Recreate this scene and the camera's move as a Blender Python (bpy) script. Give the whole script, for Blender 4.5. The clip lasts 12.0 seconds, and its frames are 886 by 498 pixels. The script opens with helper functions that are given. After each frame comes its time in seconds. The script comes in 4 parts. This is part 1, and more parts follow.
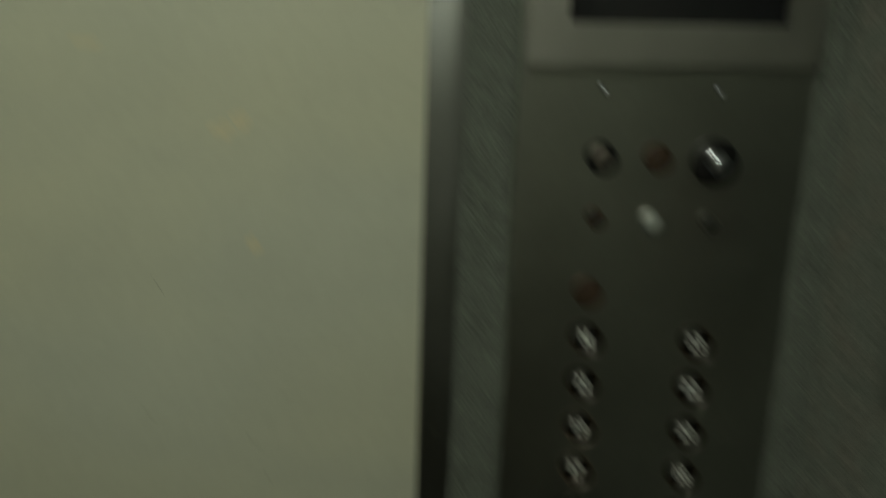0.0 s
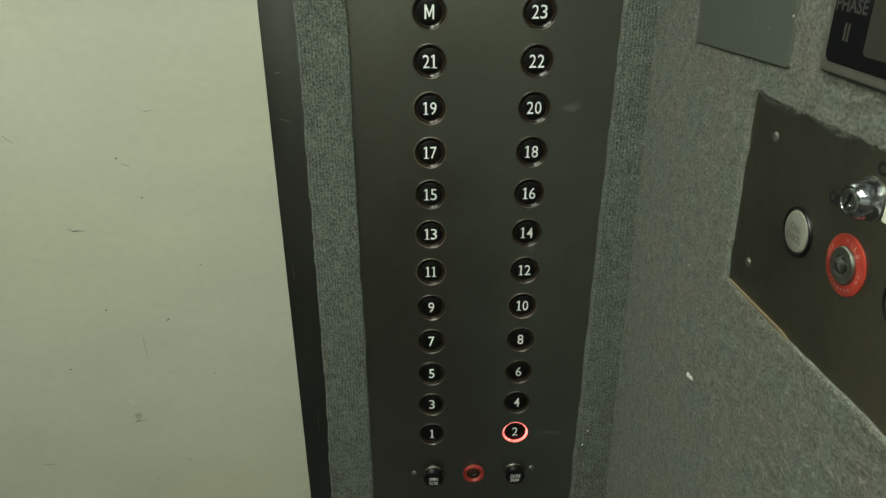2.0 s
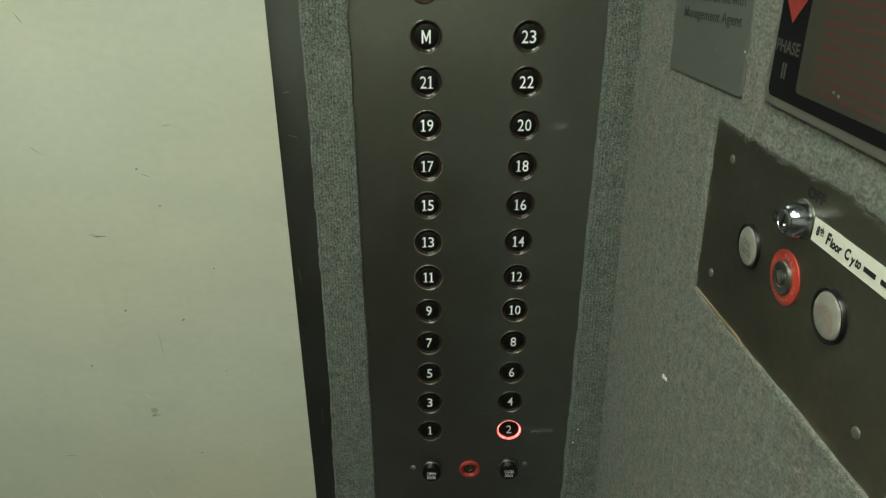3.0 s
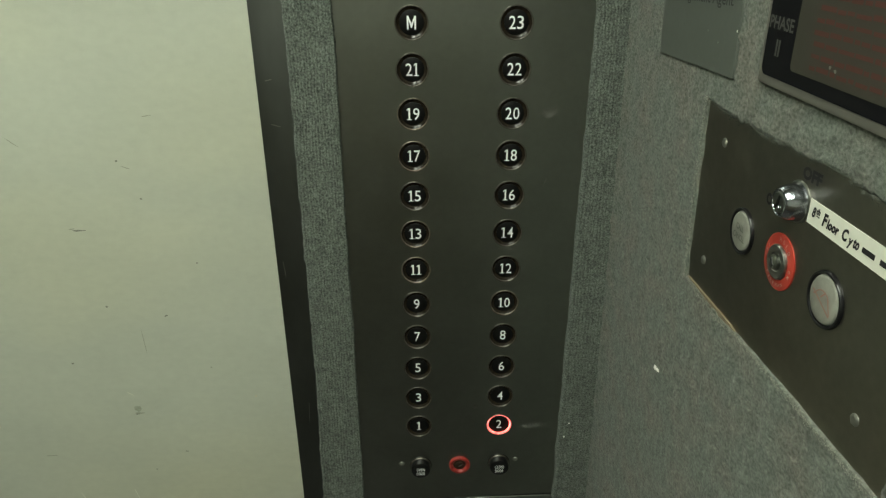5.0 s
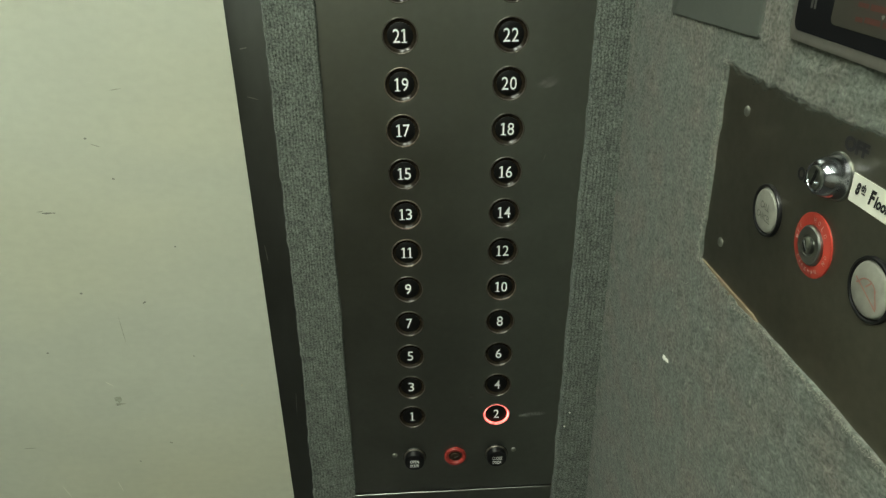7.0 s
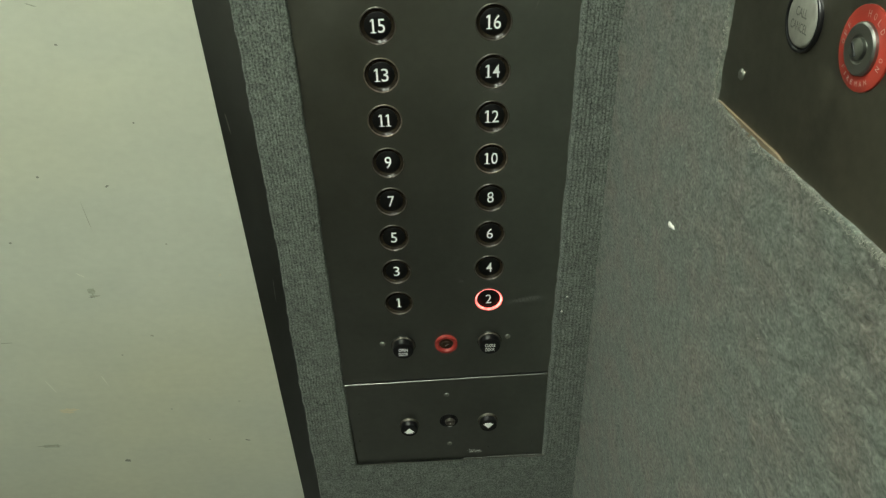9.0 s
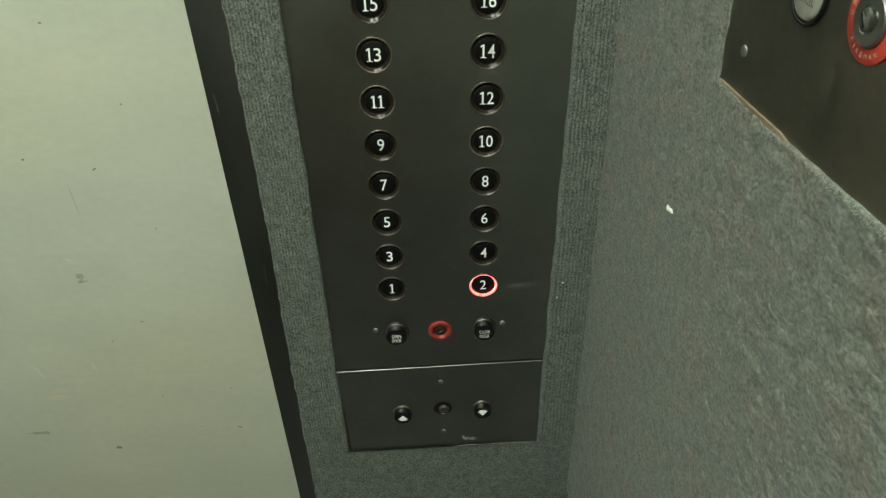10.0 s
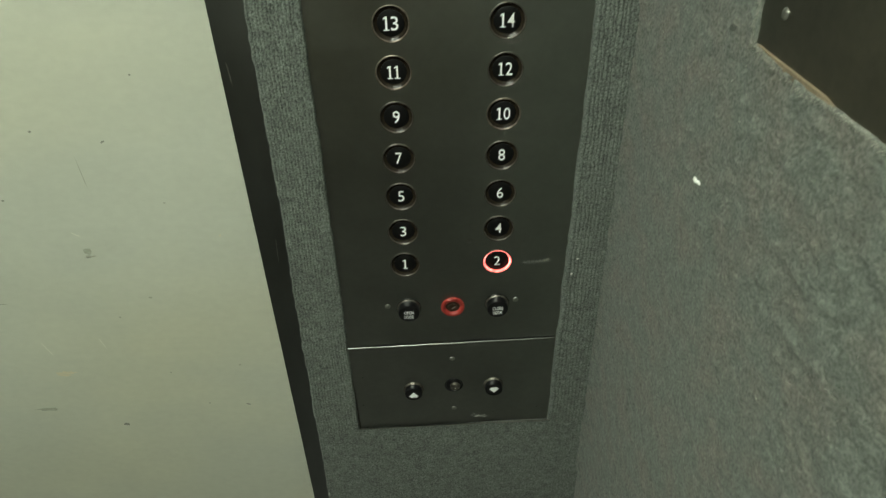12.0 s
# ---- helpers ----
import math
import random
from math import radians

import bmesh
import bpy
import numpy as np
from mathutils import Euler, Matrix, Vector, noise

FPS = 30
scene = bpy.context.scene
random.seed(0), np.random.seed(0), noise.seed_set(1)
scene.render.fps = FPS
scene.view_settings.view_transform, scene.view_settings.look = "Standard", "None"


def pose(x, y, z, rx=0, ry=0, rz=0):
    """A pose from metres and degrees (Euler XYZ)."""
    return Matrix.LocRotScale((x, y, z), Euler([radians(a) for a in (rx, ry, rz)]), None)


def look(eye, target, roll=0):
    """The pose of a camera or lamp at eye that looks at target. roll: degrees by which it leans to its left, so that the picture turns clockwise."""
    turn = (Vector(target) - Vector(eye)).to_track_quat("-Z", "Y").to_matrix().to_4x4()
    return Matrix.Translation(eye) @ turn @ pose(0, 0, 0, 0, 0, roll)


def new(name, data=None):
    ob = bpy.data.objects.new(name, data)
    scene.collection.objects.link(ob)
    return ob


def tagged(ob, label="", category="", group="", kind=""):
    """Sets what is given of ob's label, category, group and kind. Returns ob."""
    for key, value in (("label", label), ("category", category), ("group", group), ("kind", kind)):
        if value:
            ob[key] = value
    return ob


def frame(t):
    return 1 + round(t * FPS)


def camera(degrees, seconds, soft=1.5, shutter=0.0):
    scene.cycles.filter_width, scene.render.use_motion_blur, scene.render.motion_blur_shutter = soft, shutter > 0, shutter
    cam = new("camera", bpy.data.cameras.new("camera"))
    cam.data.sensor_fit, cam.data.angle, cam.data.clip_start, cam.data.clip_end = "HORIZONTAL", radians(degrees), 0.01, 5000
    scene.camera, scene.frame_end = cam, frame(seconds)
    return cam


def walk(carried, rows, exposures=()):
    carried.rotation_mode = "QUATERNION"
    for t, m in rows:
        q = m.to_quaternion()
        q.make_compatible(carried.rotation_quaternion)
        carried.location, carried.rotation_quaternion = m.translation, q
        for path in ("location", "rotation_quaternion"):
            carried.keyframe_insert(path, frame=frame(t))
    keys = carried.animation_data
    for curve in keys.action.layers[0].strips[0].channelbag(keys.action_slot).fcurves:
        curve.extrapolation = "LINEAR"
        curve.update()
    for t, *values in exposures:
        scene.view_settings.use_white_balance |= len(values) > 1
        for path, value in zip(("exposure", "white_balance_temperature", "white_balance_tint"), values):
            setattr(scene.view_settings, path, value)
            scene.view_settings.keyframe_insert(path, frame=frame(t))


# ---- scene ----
cam = camera(65.2, 12.0, soft=1.25, shutter=0.6)
PATH = [
    (0, (-0.165, -0.621, 1.653), (-0.234, 1.336, 1.25), 1.8),
    (0.1, (-0.137, -0.63, 1.631), (-0.139, 1.297, 1.095), 2.6),
    (0.2, (-0.134, -0.647, 1.595), (-0.035, 1.259, 0.996), 3.3),
    (0.3, (-0.117, -0.654, 1.57), (0.022, 1.218, 0.882), 3.6),
    (0.4, (-0.1, -0.659, 1.555), (0.055, 1.184, 0.795), 3.3),
    (0.5, (-0.091, -0.664, 1.542), (0.084, 1.155, 0.731), 3.5),
    (0.6, (-0.08, -0.666, 1.532), (0.078, 1.14, 0.688), 3.2),
    (0.8, (-0.066, -0.669, 1.522), (0.059, 1.129, 0.655), 2.4),
    (1, (-0.066, -0.668, 1.526), (0.054, 1.128, 0.654), 1.8),
    (1.5, (-0.06, -0.667, 1.523), (0.032, 1.132, 0.654), 0.8),
    (2, (-0.063, -0.663, 1.525), (0.005, 1.137, 0.655), 0.1),
    (2.5, (-0.054, -0.685, 1.537), (-0.01, 1.116, 0.668), 0.0),
    (2.7, (-0.047, -0.703, 1.552), (-0.018, 1.099, 0.685), 0.0),
    (4.3, (-0.044, -0.707, 1.538), (-0.01, 1.104, 0.69), 0.0),
    (4.5, (-0.044, -0.705, 1.539), (0.004, 1.102, 0.685), 0.1),
    (5, (-0.042, -0.695, 1.538), (0.014, 1.106, 0.67), 0.0),
    (5.5, (-0.04, -0.684, 1.532), (0.026, 1.115, 0.66), 0.2),
    (6, (-0.04, -0.675, 1.526), (0.032, 1.115, 0.638), -0.1),
    (6.5, (-0.038, -0.663, 1.522), (0.027, 1.119, 0.616), -0.4),
    (7, (-0.035, -0.649, 1.519), (0.026, 1.124, 0.596), -0.3),
    (7.3, (-0.032, -0.643, 1.502), (0.028, 1.116, 0.552), -0.2),
    (7.5, (-0.03, -0.636, 1.487), (0.032, 1.079, 0.46), -0.3),
    (7.7, (-0.023, -0.63, 1.478), (0.021, 1.058, 0.406), -0.4),
    (9.3, (-0.009, -0.605, 1.451), (0.022, 1.027, 0.296), -1.7),
    (9.5, (-0.008, -0.604, 1.449), (0.024, 1.025, 0.29), -1.6),
    (10, (-0.008, -0.599, 1.444), (0.032, 1.016, 0.264), -1.3),
    (10.5, (-0.009, -0.597, 1.441), (0.036, 1.005, 0.244), -1.2),
    (11, (-0.012, -0.597, 1.441), (0.031, 0.995, 0.231), -1.0),
    (11.5, (-0.013, -0.596, 1.444), (0.027, 0.997, 0.234), -1.0),
    (12, (-0.025, -0.595, 1.433), (0.018, 0.988, 0.211), -1.0),
]
EXPOSURES = [(0.0, -1.9, 7020, 9), (0.4, -1.95, 7020, 9), (0.6, -1.83, 6960, 9), (1.0, -1.38, 6850, 9), (1.5, -0.72, 6650, 10), (2.0, -0.44, 6600, 10),
             (2.5, -0.36, 6610, 10), (4.5, -0.42, 6640, 10), (5.0, -0.38, 6630, 10), (7.0, -0.23, 6610, 10), (9.5, -0.06, 6530, 10), (12.0, -0.02, 6530, 10)]
walk(cam, [(t, look(eye, target, roll)) for t, eye, target, roll in PATH], EXPOSURES)
LIGHT = 47.0

# ---- world and light ----
world = bpy.data.worlds.new("world")
scene.world = world
world.use_nodes = True
world.node_tree.nodes["Background"].inputs[0].default_value = (0.02, 0.02, 0.02, 1)
world.node_tree.nodes["Background"].inputs[1].default_value = 0.2


# ---- materials ----
def material(name, base, rough=0.5, metal=0.0, vary=0.0, scale=40.0, fine=0.0, fine_scale=400.0, bump=0.0, bump_scale=300.0,
             rough_vary=0.0, emit=None, strength=0.0, stretch=(1, 1, 1), coat=0.0, spec=0.5, island=0.0, tint=None, sheen=0.0):
    m = bpy.data.materials.new(name)
    m.use_nodes = True
    nt = m.node_tree
    b = nt.nodes["Principled BSDF"]
    b.inputs["Base Color"].default_value = (*base, 1)
    b.inputs["Roughness"].default_value = rough
    b.inputs["Metallic"].default_value = metal
    b.inputs["Coat Weight"].default_value = coat
    b.inputs["Specular IOR Level"].default_value = spec
    b.inputs["Sheen Weight"].default_value = sheen
    tc = nt.nodes.new("ShaderNodeTexCoord")
    mp = nt.nodes.new("ShaderNodeMapping")
    mp.inputs["Scale"].default_value = stretch
    nt.links.new(tc.outputs["Object"], mp.inputs["Vector"])

    def noise_node(sc, detail=4.0):
        n = nt.nodes.new("ShaderNodeTexNoise")
        n.inputs["Scale"].default_value = sc
        n.inputs["Detail"].default_value = detail
        nt.links.new(mp.outputs["Vector"], n.inputs["Vector"])
        return n

    def mapped(n, lo, hi, a, z):
        r = nt.nodes.new("ShaderNodeMapRange")
        r.inputs["From Min"].default_value, r.inputs["From Max"].default_value = a, z
        r.inputs["To Min"].default_value, r.inputs["To Max"].default_value = lo, hi
        nt.links.new(n, r.inputs["Value"])
        return r.outputs["Result"]

    col = None
    if vary or fine:
        big = noise_node(scale)
        small = noise_node(fine_scale, 4.0)
        f1 = mapped(big.outputs["Fac"], 1 - vary, 1 + vary, 0.3, 0.7)
        f2 = mapped(small.outputs["Fac"], 1 - fine, 1 + fine, 0.3, 0.7)
        mul = nt.nodes.new("ShaderNodeMath")
        mul.operation = "MULTIPLY"
        nt.links.new(f1, mul.inputs[0])
        nt.links.new(f2, mul.inputs[1])
        vm = nt.nodes.new("ShaderNodeVectorMath")
        vm.operation = "SCALE"
        if tint:
            mx = nt.nodes.new("ShaderNodeMix")
            mx.data_type = "RGBA"
            mx.inputs["A"].default_value = (*base, 1)
            mx.inputs["B"].default_value = (*tint, 1)
            third = noise_node(scale * 0.25, 3.0)
            nt.links.new(mapped(third.outputs["Fac"], 0, 1, 0.42, 0.68), mx.inputs["Factor"])
            nt.links.new(mx.outputs["Result"], vm.inputs[0])
        else:
            vm.inputs[0].default_value = base
        nt.links.new(mul.outputs[0], vm.inputs["Scale"])
        nt.links.new(vm.outputs["Vector"], b.inputs["Base Color"])
    if island:
        geo = nt.nodes.new("ShaderNodeNewGeometry")
        ks = nt.nodes.new("ShaderNodeVectorMath")
        ks.operation = "SCALE"
        ks.inputs[0].default_value = base
        nt.links.new(mapped(geo.outputs["Random Per Island"], 1 - island, 1 + island, 0, 1), ks.inputs["Scale"])
        nt.links.new(ks.outputs["Vector"], b.inputs["Base Color"])
    if rough_vary:
        rn = noise_node(scale * 1.7, 6.0)
        nt.links.new(mapped(rn.outputs["Fac"], rough - rough_vary, rough + rough_vary, 0.3, 0.7), b.inputs["Roughness"])
    if bump:
        bn = noise_node(bump_scale, 5.0)
        bp = nt.nodes.new("ShaderNodeBump")
        bp.inputs["Strength"].default_value = 1.0
        bp.inputs["Distance"].default_value = bump
        nt.links.new(bn.outputs["Fac"], bp.inputs["Height"])
        nt.links.new(bp.outputs["Normal"], b.inputs["Normal"])
    if emit:
        b.inputs["Emission Color"].default_value = (*emit, 1)
        b.inputs["Emission Strength"].default_value = strength
    return m


M_DOOR = material("door_enamel", (0.545, 0.565, 0.475), 0.42, vary=0.04, scale=7, fine=0.03, fine_scale=70, bump=0.0002, bump_scale=60,
                  rough_vary=0.08, stretch=(1, 1, 1.6), tint=(0.555, 0.558, 0.43))
M_RIB = material("ribbed_carpet", (0.124, 0.140, 0.123), 0.95, vary=0.18, scale=110, fine=0.62, fine_scale=560, bump=0.0009, bump_scale=760, spec=0.12, sheen=0.1)
M_FELT = material("felt_carpet", (0.148, 0.167, 0.143), 0.95, vary=0.17, scale=105, fine=0.40, fine_scale=430, bump=0.0010, bump_scale=430, spec=0.12, stretch=(0.80, 1, 1),
                  tint=(0.166, 0.162, 0.138), sheen=0.1)
# paler than the carpet, to paint the lit rim of the cut opening
M_FRAY = material("lit_pale_fray", (0.33, 0.335, 0.285), 0.95, spec=0.1, sheen=0.1, island=0.35)
M_STRAND = material("carpet_strand", (0.152, 0.170, 0.146), 0.95, spec=0.1, sheen=0.1, island=0.32)
M_RIBSTRAND = material("carpet_edge_strand", (0.150, 0.165, 0.145), 0.95, spec=0.1, sheen=0.1, island=0.5)
M_STEEL = material("dark_steel_plate", (0.300, 0.312, 0.288), 0.31, 1.0, vary=0.08, scale=14, fine=0.03, fine_scale=120, rough_vary=0.03)
M_BRONZE = material("bronzed_steel_plate", (0.225, 0.218, 0.186), 0.42, 1.0, vary=0.08, scale=22, fine=0.05, fine_scale=160, rough_vary=0.05,
                    tint=(0.245, 0.222, 0.182))
M_JAMB = material("jamb_steel", (0.155, 0.163, 0.155), 0.38, 1.0, vary=0.10, scale=10, fine=0.03, fine_scale=120, rough_vary=0.08, stretch=(1, 1, 0.4))
M_BEZEL = material("brushed_bezel", (0.34, 0.34, 0.32), 0.38, 1.0, vary=0.06, scale=20, rough_vary=0.05)
M_CHROME = material("chrome", (0.46, 0.48, 0.54), 0.14, 1.0)
M_SCREW = material("screw_steel", (0.48, 0.48, 0.45), 0.40, 1.0, vary=0.1, scale=300)
M_BLACK = material("black_plastic", (0.005, 0.005, 0.006), 0.33, vary=0.2, scale=150)
M_CAP = material("button_black", (0.004, 0.004, 0.004), 0.5, spec=0.2)
M_HALO = material("smoked_halo", (0.020, 0.015, 0.010), 0.20, spec=0.35, vary=0.25, scale=200)
M_RIMWORN = material("worn_brown_rim", (0.27, 0.228, 0.185), 0.36, 0.7, vary=0.4, scale=240, rough_vary=0.1)
M_RIM = material("worn_rim", (0.175, 0.160, 0.138), 0.36, 0.8, vary=0.35, scale=260, rough_vary=0.1)


def lit_ring_material():
    """Red glowing plastic, hottest along the middle of the ring and uneven round it."""
    m = material("lit_halo", (0.5, 0.05, 0.03), 0.3, emit=(1.0, 0.1, 0.07), strength=3.0)
    nt = m.node_tree
    b = nt.nodes["Principled BSDF"]
    tc = nt.nodes.new("ShaderNodeTexCoord")
    flat = nt.nodes.new("ShaderNodeVectorMath")
    flat.operation = "MULTIPLY"
    flat.inputs[1].default_value = (1, 1, 0)
    nt.links.new(tc.outputs["Object"], flat.inputs[0])
    far = nt.nodes.new("ShaderNodeVectorMath")
    far.operation = "LENGTH"
    nt.links.new(flat.outputs["Vector"], far.inputs[0])
    r = nt.nodes.new("ShaderNodeMapRange")
    r.inputs["From Min"].default_value, r.inputs["From Max"].default_value = 0.0130, 0.0158
    nt.links.new(far.outputs["Value"], r.inputs["Value"])
    ramp = nt.nodes.new("ShaderNodeValToRGB")
    e = ramp.color_ramp.elements
    e[0].position, e[0].color = 0.0, (1.0, 0.10, 0.07, 1)
    e[1].position, e[1].color = 1.0, (0.75, 0.035, 0.025, 1)
    mid = e.new(0.42)
    mid.color = (1.0, 0.30, 0.26, 1)
    nt.links.new(r.outputs["Result"], ramp.inputs["Fac"])
    nt.links.new(ramp.outputs["Color"], b.inputs["Emission Color"])
    n = nt.nodes.new("ShaderNodeTexNoise")
    n.inputs["Scale"].default_value = 110
    nt.links.new(tc.outputs["Object"], n.inputs["Vector"])
    k = nt.nodes.new("ShaderNodeMapRange")
    k.inputs["From Min"].default_value, k.inputs["From Max"].default_value = 0.35, 0.65
    k.inputs["To Min"].default_value, k.inputs["To Max"].default_value = 1.4, 4.4
    nt.links.new(n.outputs["Fac"], k.inputs["Value"])
    nt.links.new(k.outputs["Result"], b.inputs["Emission Strength"])
    return m


M_LIT = lit_ring_material()
M_WHITE = material("white_ink", (0.94, 0.96, 0.94), 0.45)
M_RED = material("red_enamel", (0.44, 0.046, 0.030), 0.35, vary=0.12, scale=120)
M_REDDULL = material("dull_red_ring", (0.30, 0.035, 0.028), 0.4, vary=0.2, scale=200)
M_REDINK = material("red_ink", (0.088, 0.028, 0.022), 0.6)
M_CREAM = material("cream_lens", (0.265, 0.265, 0.230), 0.3, vary=0.16, scale=160, coat=0.4)
M_PINKISH = material("faded_red_ink", (0.36, 0.17, 0.14), 0.5)
M_TAPE = material("label_tape", (0.78, 0.78, 0.68), 0.5, vary=0.04, scale=80)
M_INK = material("black_ink", (0.015, 0.014, 0.016), 0.6)
M_GREYINK = material("grey_ink", (0.035, 0.037, 0.035), 0.7)
M_SIGN = material("sign_plastic", (0.098, 0.110, 0.096), 0.5, vary=0.05, scale=25, fine=0.03, fine_scale=200)
M_INNER = material("instruction_panel", (0.040, 0.037, 0.029), 0.5, vary=0.05, scale=30)
M_SIGNBLACK = material("sign_black", (0.004, 0.004, 0.006), 0.5, spec=0.2)
M_ALU = material("aluminium_frame", (0.40, 0.385, 0.35), 0.42, 0.75, vary=0.08, scale=60)
M_WOOD = material("plywood_edge", (0.20, 0.158, 0.10), 0.7, vary=0.2, scale=60, fine=0.15, fine_scale=500, stretch=(1, 1, 6))
M_RUST = material("tarnished_copper", (0.088, 0.058, 0.041), 0.42, 0.7, vary=0.35, scale=180, rough_vary=0.1)
M_GLASS = material("display_window", (0.004, 0.004, 0.007), 0.12, coat=0.5)
M_LAMP = material("white_lamp", (0.23, 0.255, 0.24), 0.25, coat=0.5)
M_SCUFF = material("scuff_dark", (0.24, 0.245, 0.20), 0.7, vary=0.4, scale=300)
M_FAINT = material("scuff_faint", (0.37, 0.385, 0.30), 0.6, vary=0.15, scale=200)
M_LIGHT = material("scratch_light", (0.68, 0.69, 0.57), 0.5)
M_TAN = material("smear_tan", (0.64, 0.59, 0.42), 0.5, vary=0.08, scale=120)
M_FLOOR = material("floor_tile", (0.060, 0.058, 0.052), 0.5, vary=0.2, scale=8, fine=0.1, fine_scale=60)
M_CEIL = material("ceiling_panel", (0.62, 0.62, 0.58), 0.5, vary=0.04, scale=6)
# tones of the unseen rear wall, chosen for what the steel panel reflects
M_REARHIGH = material("rear_wall_pale", (0.40, 0.40, 0.35), 0.4, vary=0.06, scale=5, fine=0.05, fine_scale=60, stretch=(1, 1, 0.2))
M_REARLOW = material("rear_wall_brown", (0.175, 0.155, 0.118), 0.5, vary=0.10, scale=6, fine=0.08, fine_scale=80, stretch=(1, 1, 0.2))
M_WOODWALL = material("wall_board", (0.18, 0.17, 0.14), 0.7, vary=0.1, scale=10)
M_TUBE = material("light_diffuser", (0.8, 0.8, 0.8), 0.5, emit=(0.92, 1.0, 0.85), strength=LIGHT)
M_DIMINK = material("dim_grey_ink", (0.06, 0.06, 0.056), 0.6)
M_SMUDGE = material("smudged_steel", (0.330, 0.332, 0.308), 0.46, 1.0, vary=0.2, scale=90, rough_vary=0.08)
M_EDGE = material("bare_edge", (0.30, 0.31, 0.285), 0.5, vary=0.5, scale=160)
M_SOFTINK = material("soft_grey_ink", (0.10, 0.105, 0.09), 0.6)
M_FADED = material("faded_ink", (0.62, 0.42, 0.37), 0.5)
M_PALE = material("pale_chip", (0.20, 0.22, 0.20), 0.6)
M_FLECK = material("white_fleck", (0.8, 0.8, 0.74), 0.7)


# ---- building helpers ----
def to_mesh(name, bm, mat, smooth=None):
    me = bpy.data.meshes.new(name)
    bmesh.ops.recalc_face_normals(bm, faces=bm.faces)
    bm.to_mesh(me)
    bm.free()
    me.materials.append(mat)
    if smooth is not None:
        me.shade_smooth()
        me.set_sharp_from_angle(angle=radians(smooth))
    return me


def part(name, data, mat, parent, label="", at=None, smooth=None):
    """A mesh object under a thing or a part; data: a bmesh or a mesh; at: its pose in the parent."""
    me = data if isinstance(data, bpy.types.Mesh) else to_mesh(name, data, mat, smooth)
    ob = new(name, me)
    ob.parent = parent
    if at is not None:
        ob.matrix_basis = at
    return tagged(ob, label)


def thing(name, m, label, category, group="", kind=""):
    ob = new(name)
    ob.empty_display_size = 0.02
    ob.matrix_basis = m
    return tagged(ob, label, category, group, kind)


def solid(name, bm, mat, label, category, kind="structure", smooth=None):
    return tagged(new(name, to_mesh(name, bm, mat, smooth)), label, category, "", kind)


def box(x0, x1, y0, y1, z0, z1, bevel=0.0, bm=None):
    bm = bm or bmesh.new()
    r = bmesh.ops.create_cube(bm, size=1, matrix=Matrix.Translation(((x0 + x1) / 2, (y0 + y1) / 2, (z0 + z1) / 2)) @ Matrix.Diagonal((x1 - x0, y1 - y0, z1 - z0, 1)))
    if bevel:
        edges = list({e for v in r["verts"] for e in v.link_edges})
        bmesh.ops.bevel(bm, geom=edges, offset=bevel, segments=2, affect="EDGES", profile=0.5)
    return bm


def prism(points, z0, z1, bevel=0.0, bm=None):
    """A plate with the outline points, from z0 to z1, its front edges rounded."""
    bm = bm or bmesh.new()
    lo = [bm.verts.new((x, y, z0)) for x, y in points]
    hi = [bm.verts.new((x, y, z1)) for x, y in points]
    top = bm.faces.new(hi)
    bm.faces.new(lo[::-1])
    n = len(points)
    for i in range(n):
        bm.faces.new((lo[i], lo[(i + 1) % n], hi[(i + 1) % n], hi[i]))
    if bevel:
        bmesh.ops.bevel(bm, geom=list(top.edges), offset=bevel, segments=2, affect="EDGES", profile=0.5)
    return bm


def rounded(w, h, r, seg=5, cx=0.0, cy=0.0):
    pts = []
    for sx, sy, a in ((1, 1, 0), (-1, 1, 90), (-1, -1, 180), (1, -1, 270)):
        for i in range(seg + 1):
            t = radians(a + 90 * i / seg)
            pts.append((cx + sx * (w / 2 - r) + r * math.cos(t), cy + sy * (h / 2 - r) + r * math.sin(t)))
    return pts


def lathe(profile, seg=40, bm=None):
    """Turns (radius, height) pairs about z; a radius of 0 closes the end."""
    bm = bm or bmesh.new()
    rings = []
    for r, z in profile:
        if r <= 0:
            rings.append([bm.verts.new((0, 0, z))])
        else:
            rings.append([bm.verts.new((r * math.cos(2 * math.pi * i / seg), r * math.sin(2 * math.pi * i / seg), z)) for i in range(seg)])
    for a, b in zip(rings, rings[1:]):
        for i in range(seg):
            j = (i + 1) % seg
            if len(a) == 1 and len(b) == 1:
                continue
            if len(a) == 1:
                bm.faces.new((a[0], b[i], b[j]))
            elif len(b) == 1:
                bm.faces.new((a[i], a[j], b[0]))
            else:
                bm.faces.new((a[i], a[j], b[j], b[i]))
    return bm


def text_mesh(text, weight=0.0, depth=0.0):
    cu = bpy.data.curves.new("lettering", "FONT")
    cu.body, cu.size, cu.offset, cu.extrude, cu.resolution_u = text, 1.0, weight, depth, 3
    cu.align_x = "CENTER"
    ob = new("lettering", cu)
    me = bpy.data.meshes.new_from_object(ob.evaluated_get(bpy.context.evaluated_depsgraph_get()))
    bpy.data.objects.remove(ob)
    bpy.data.curves.remove(cu)
    return me


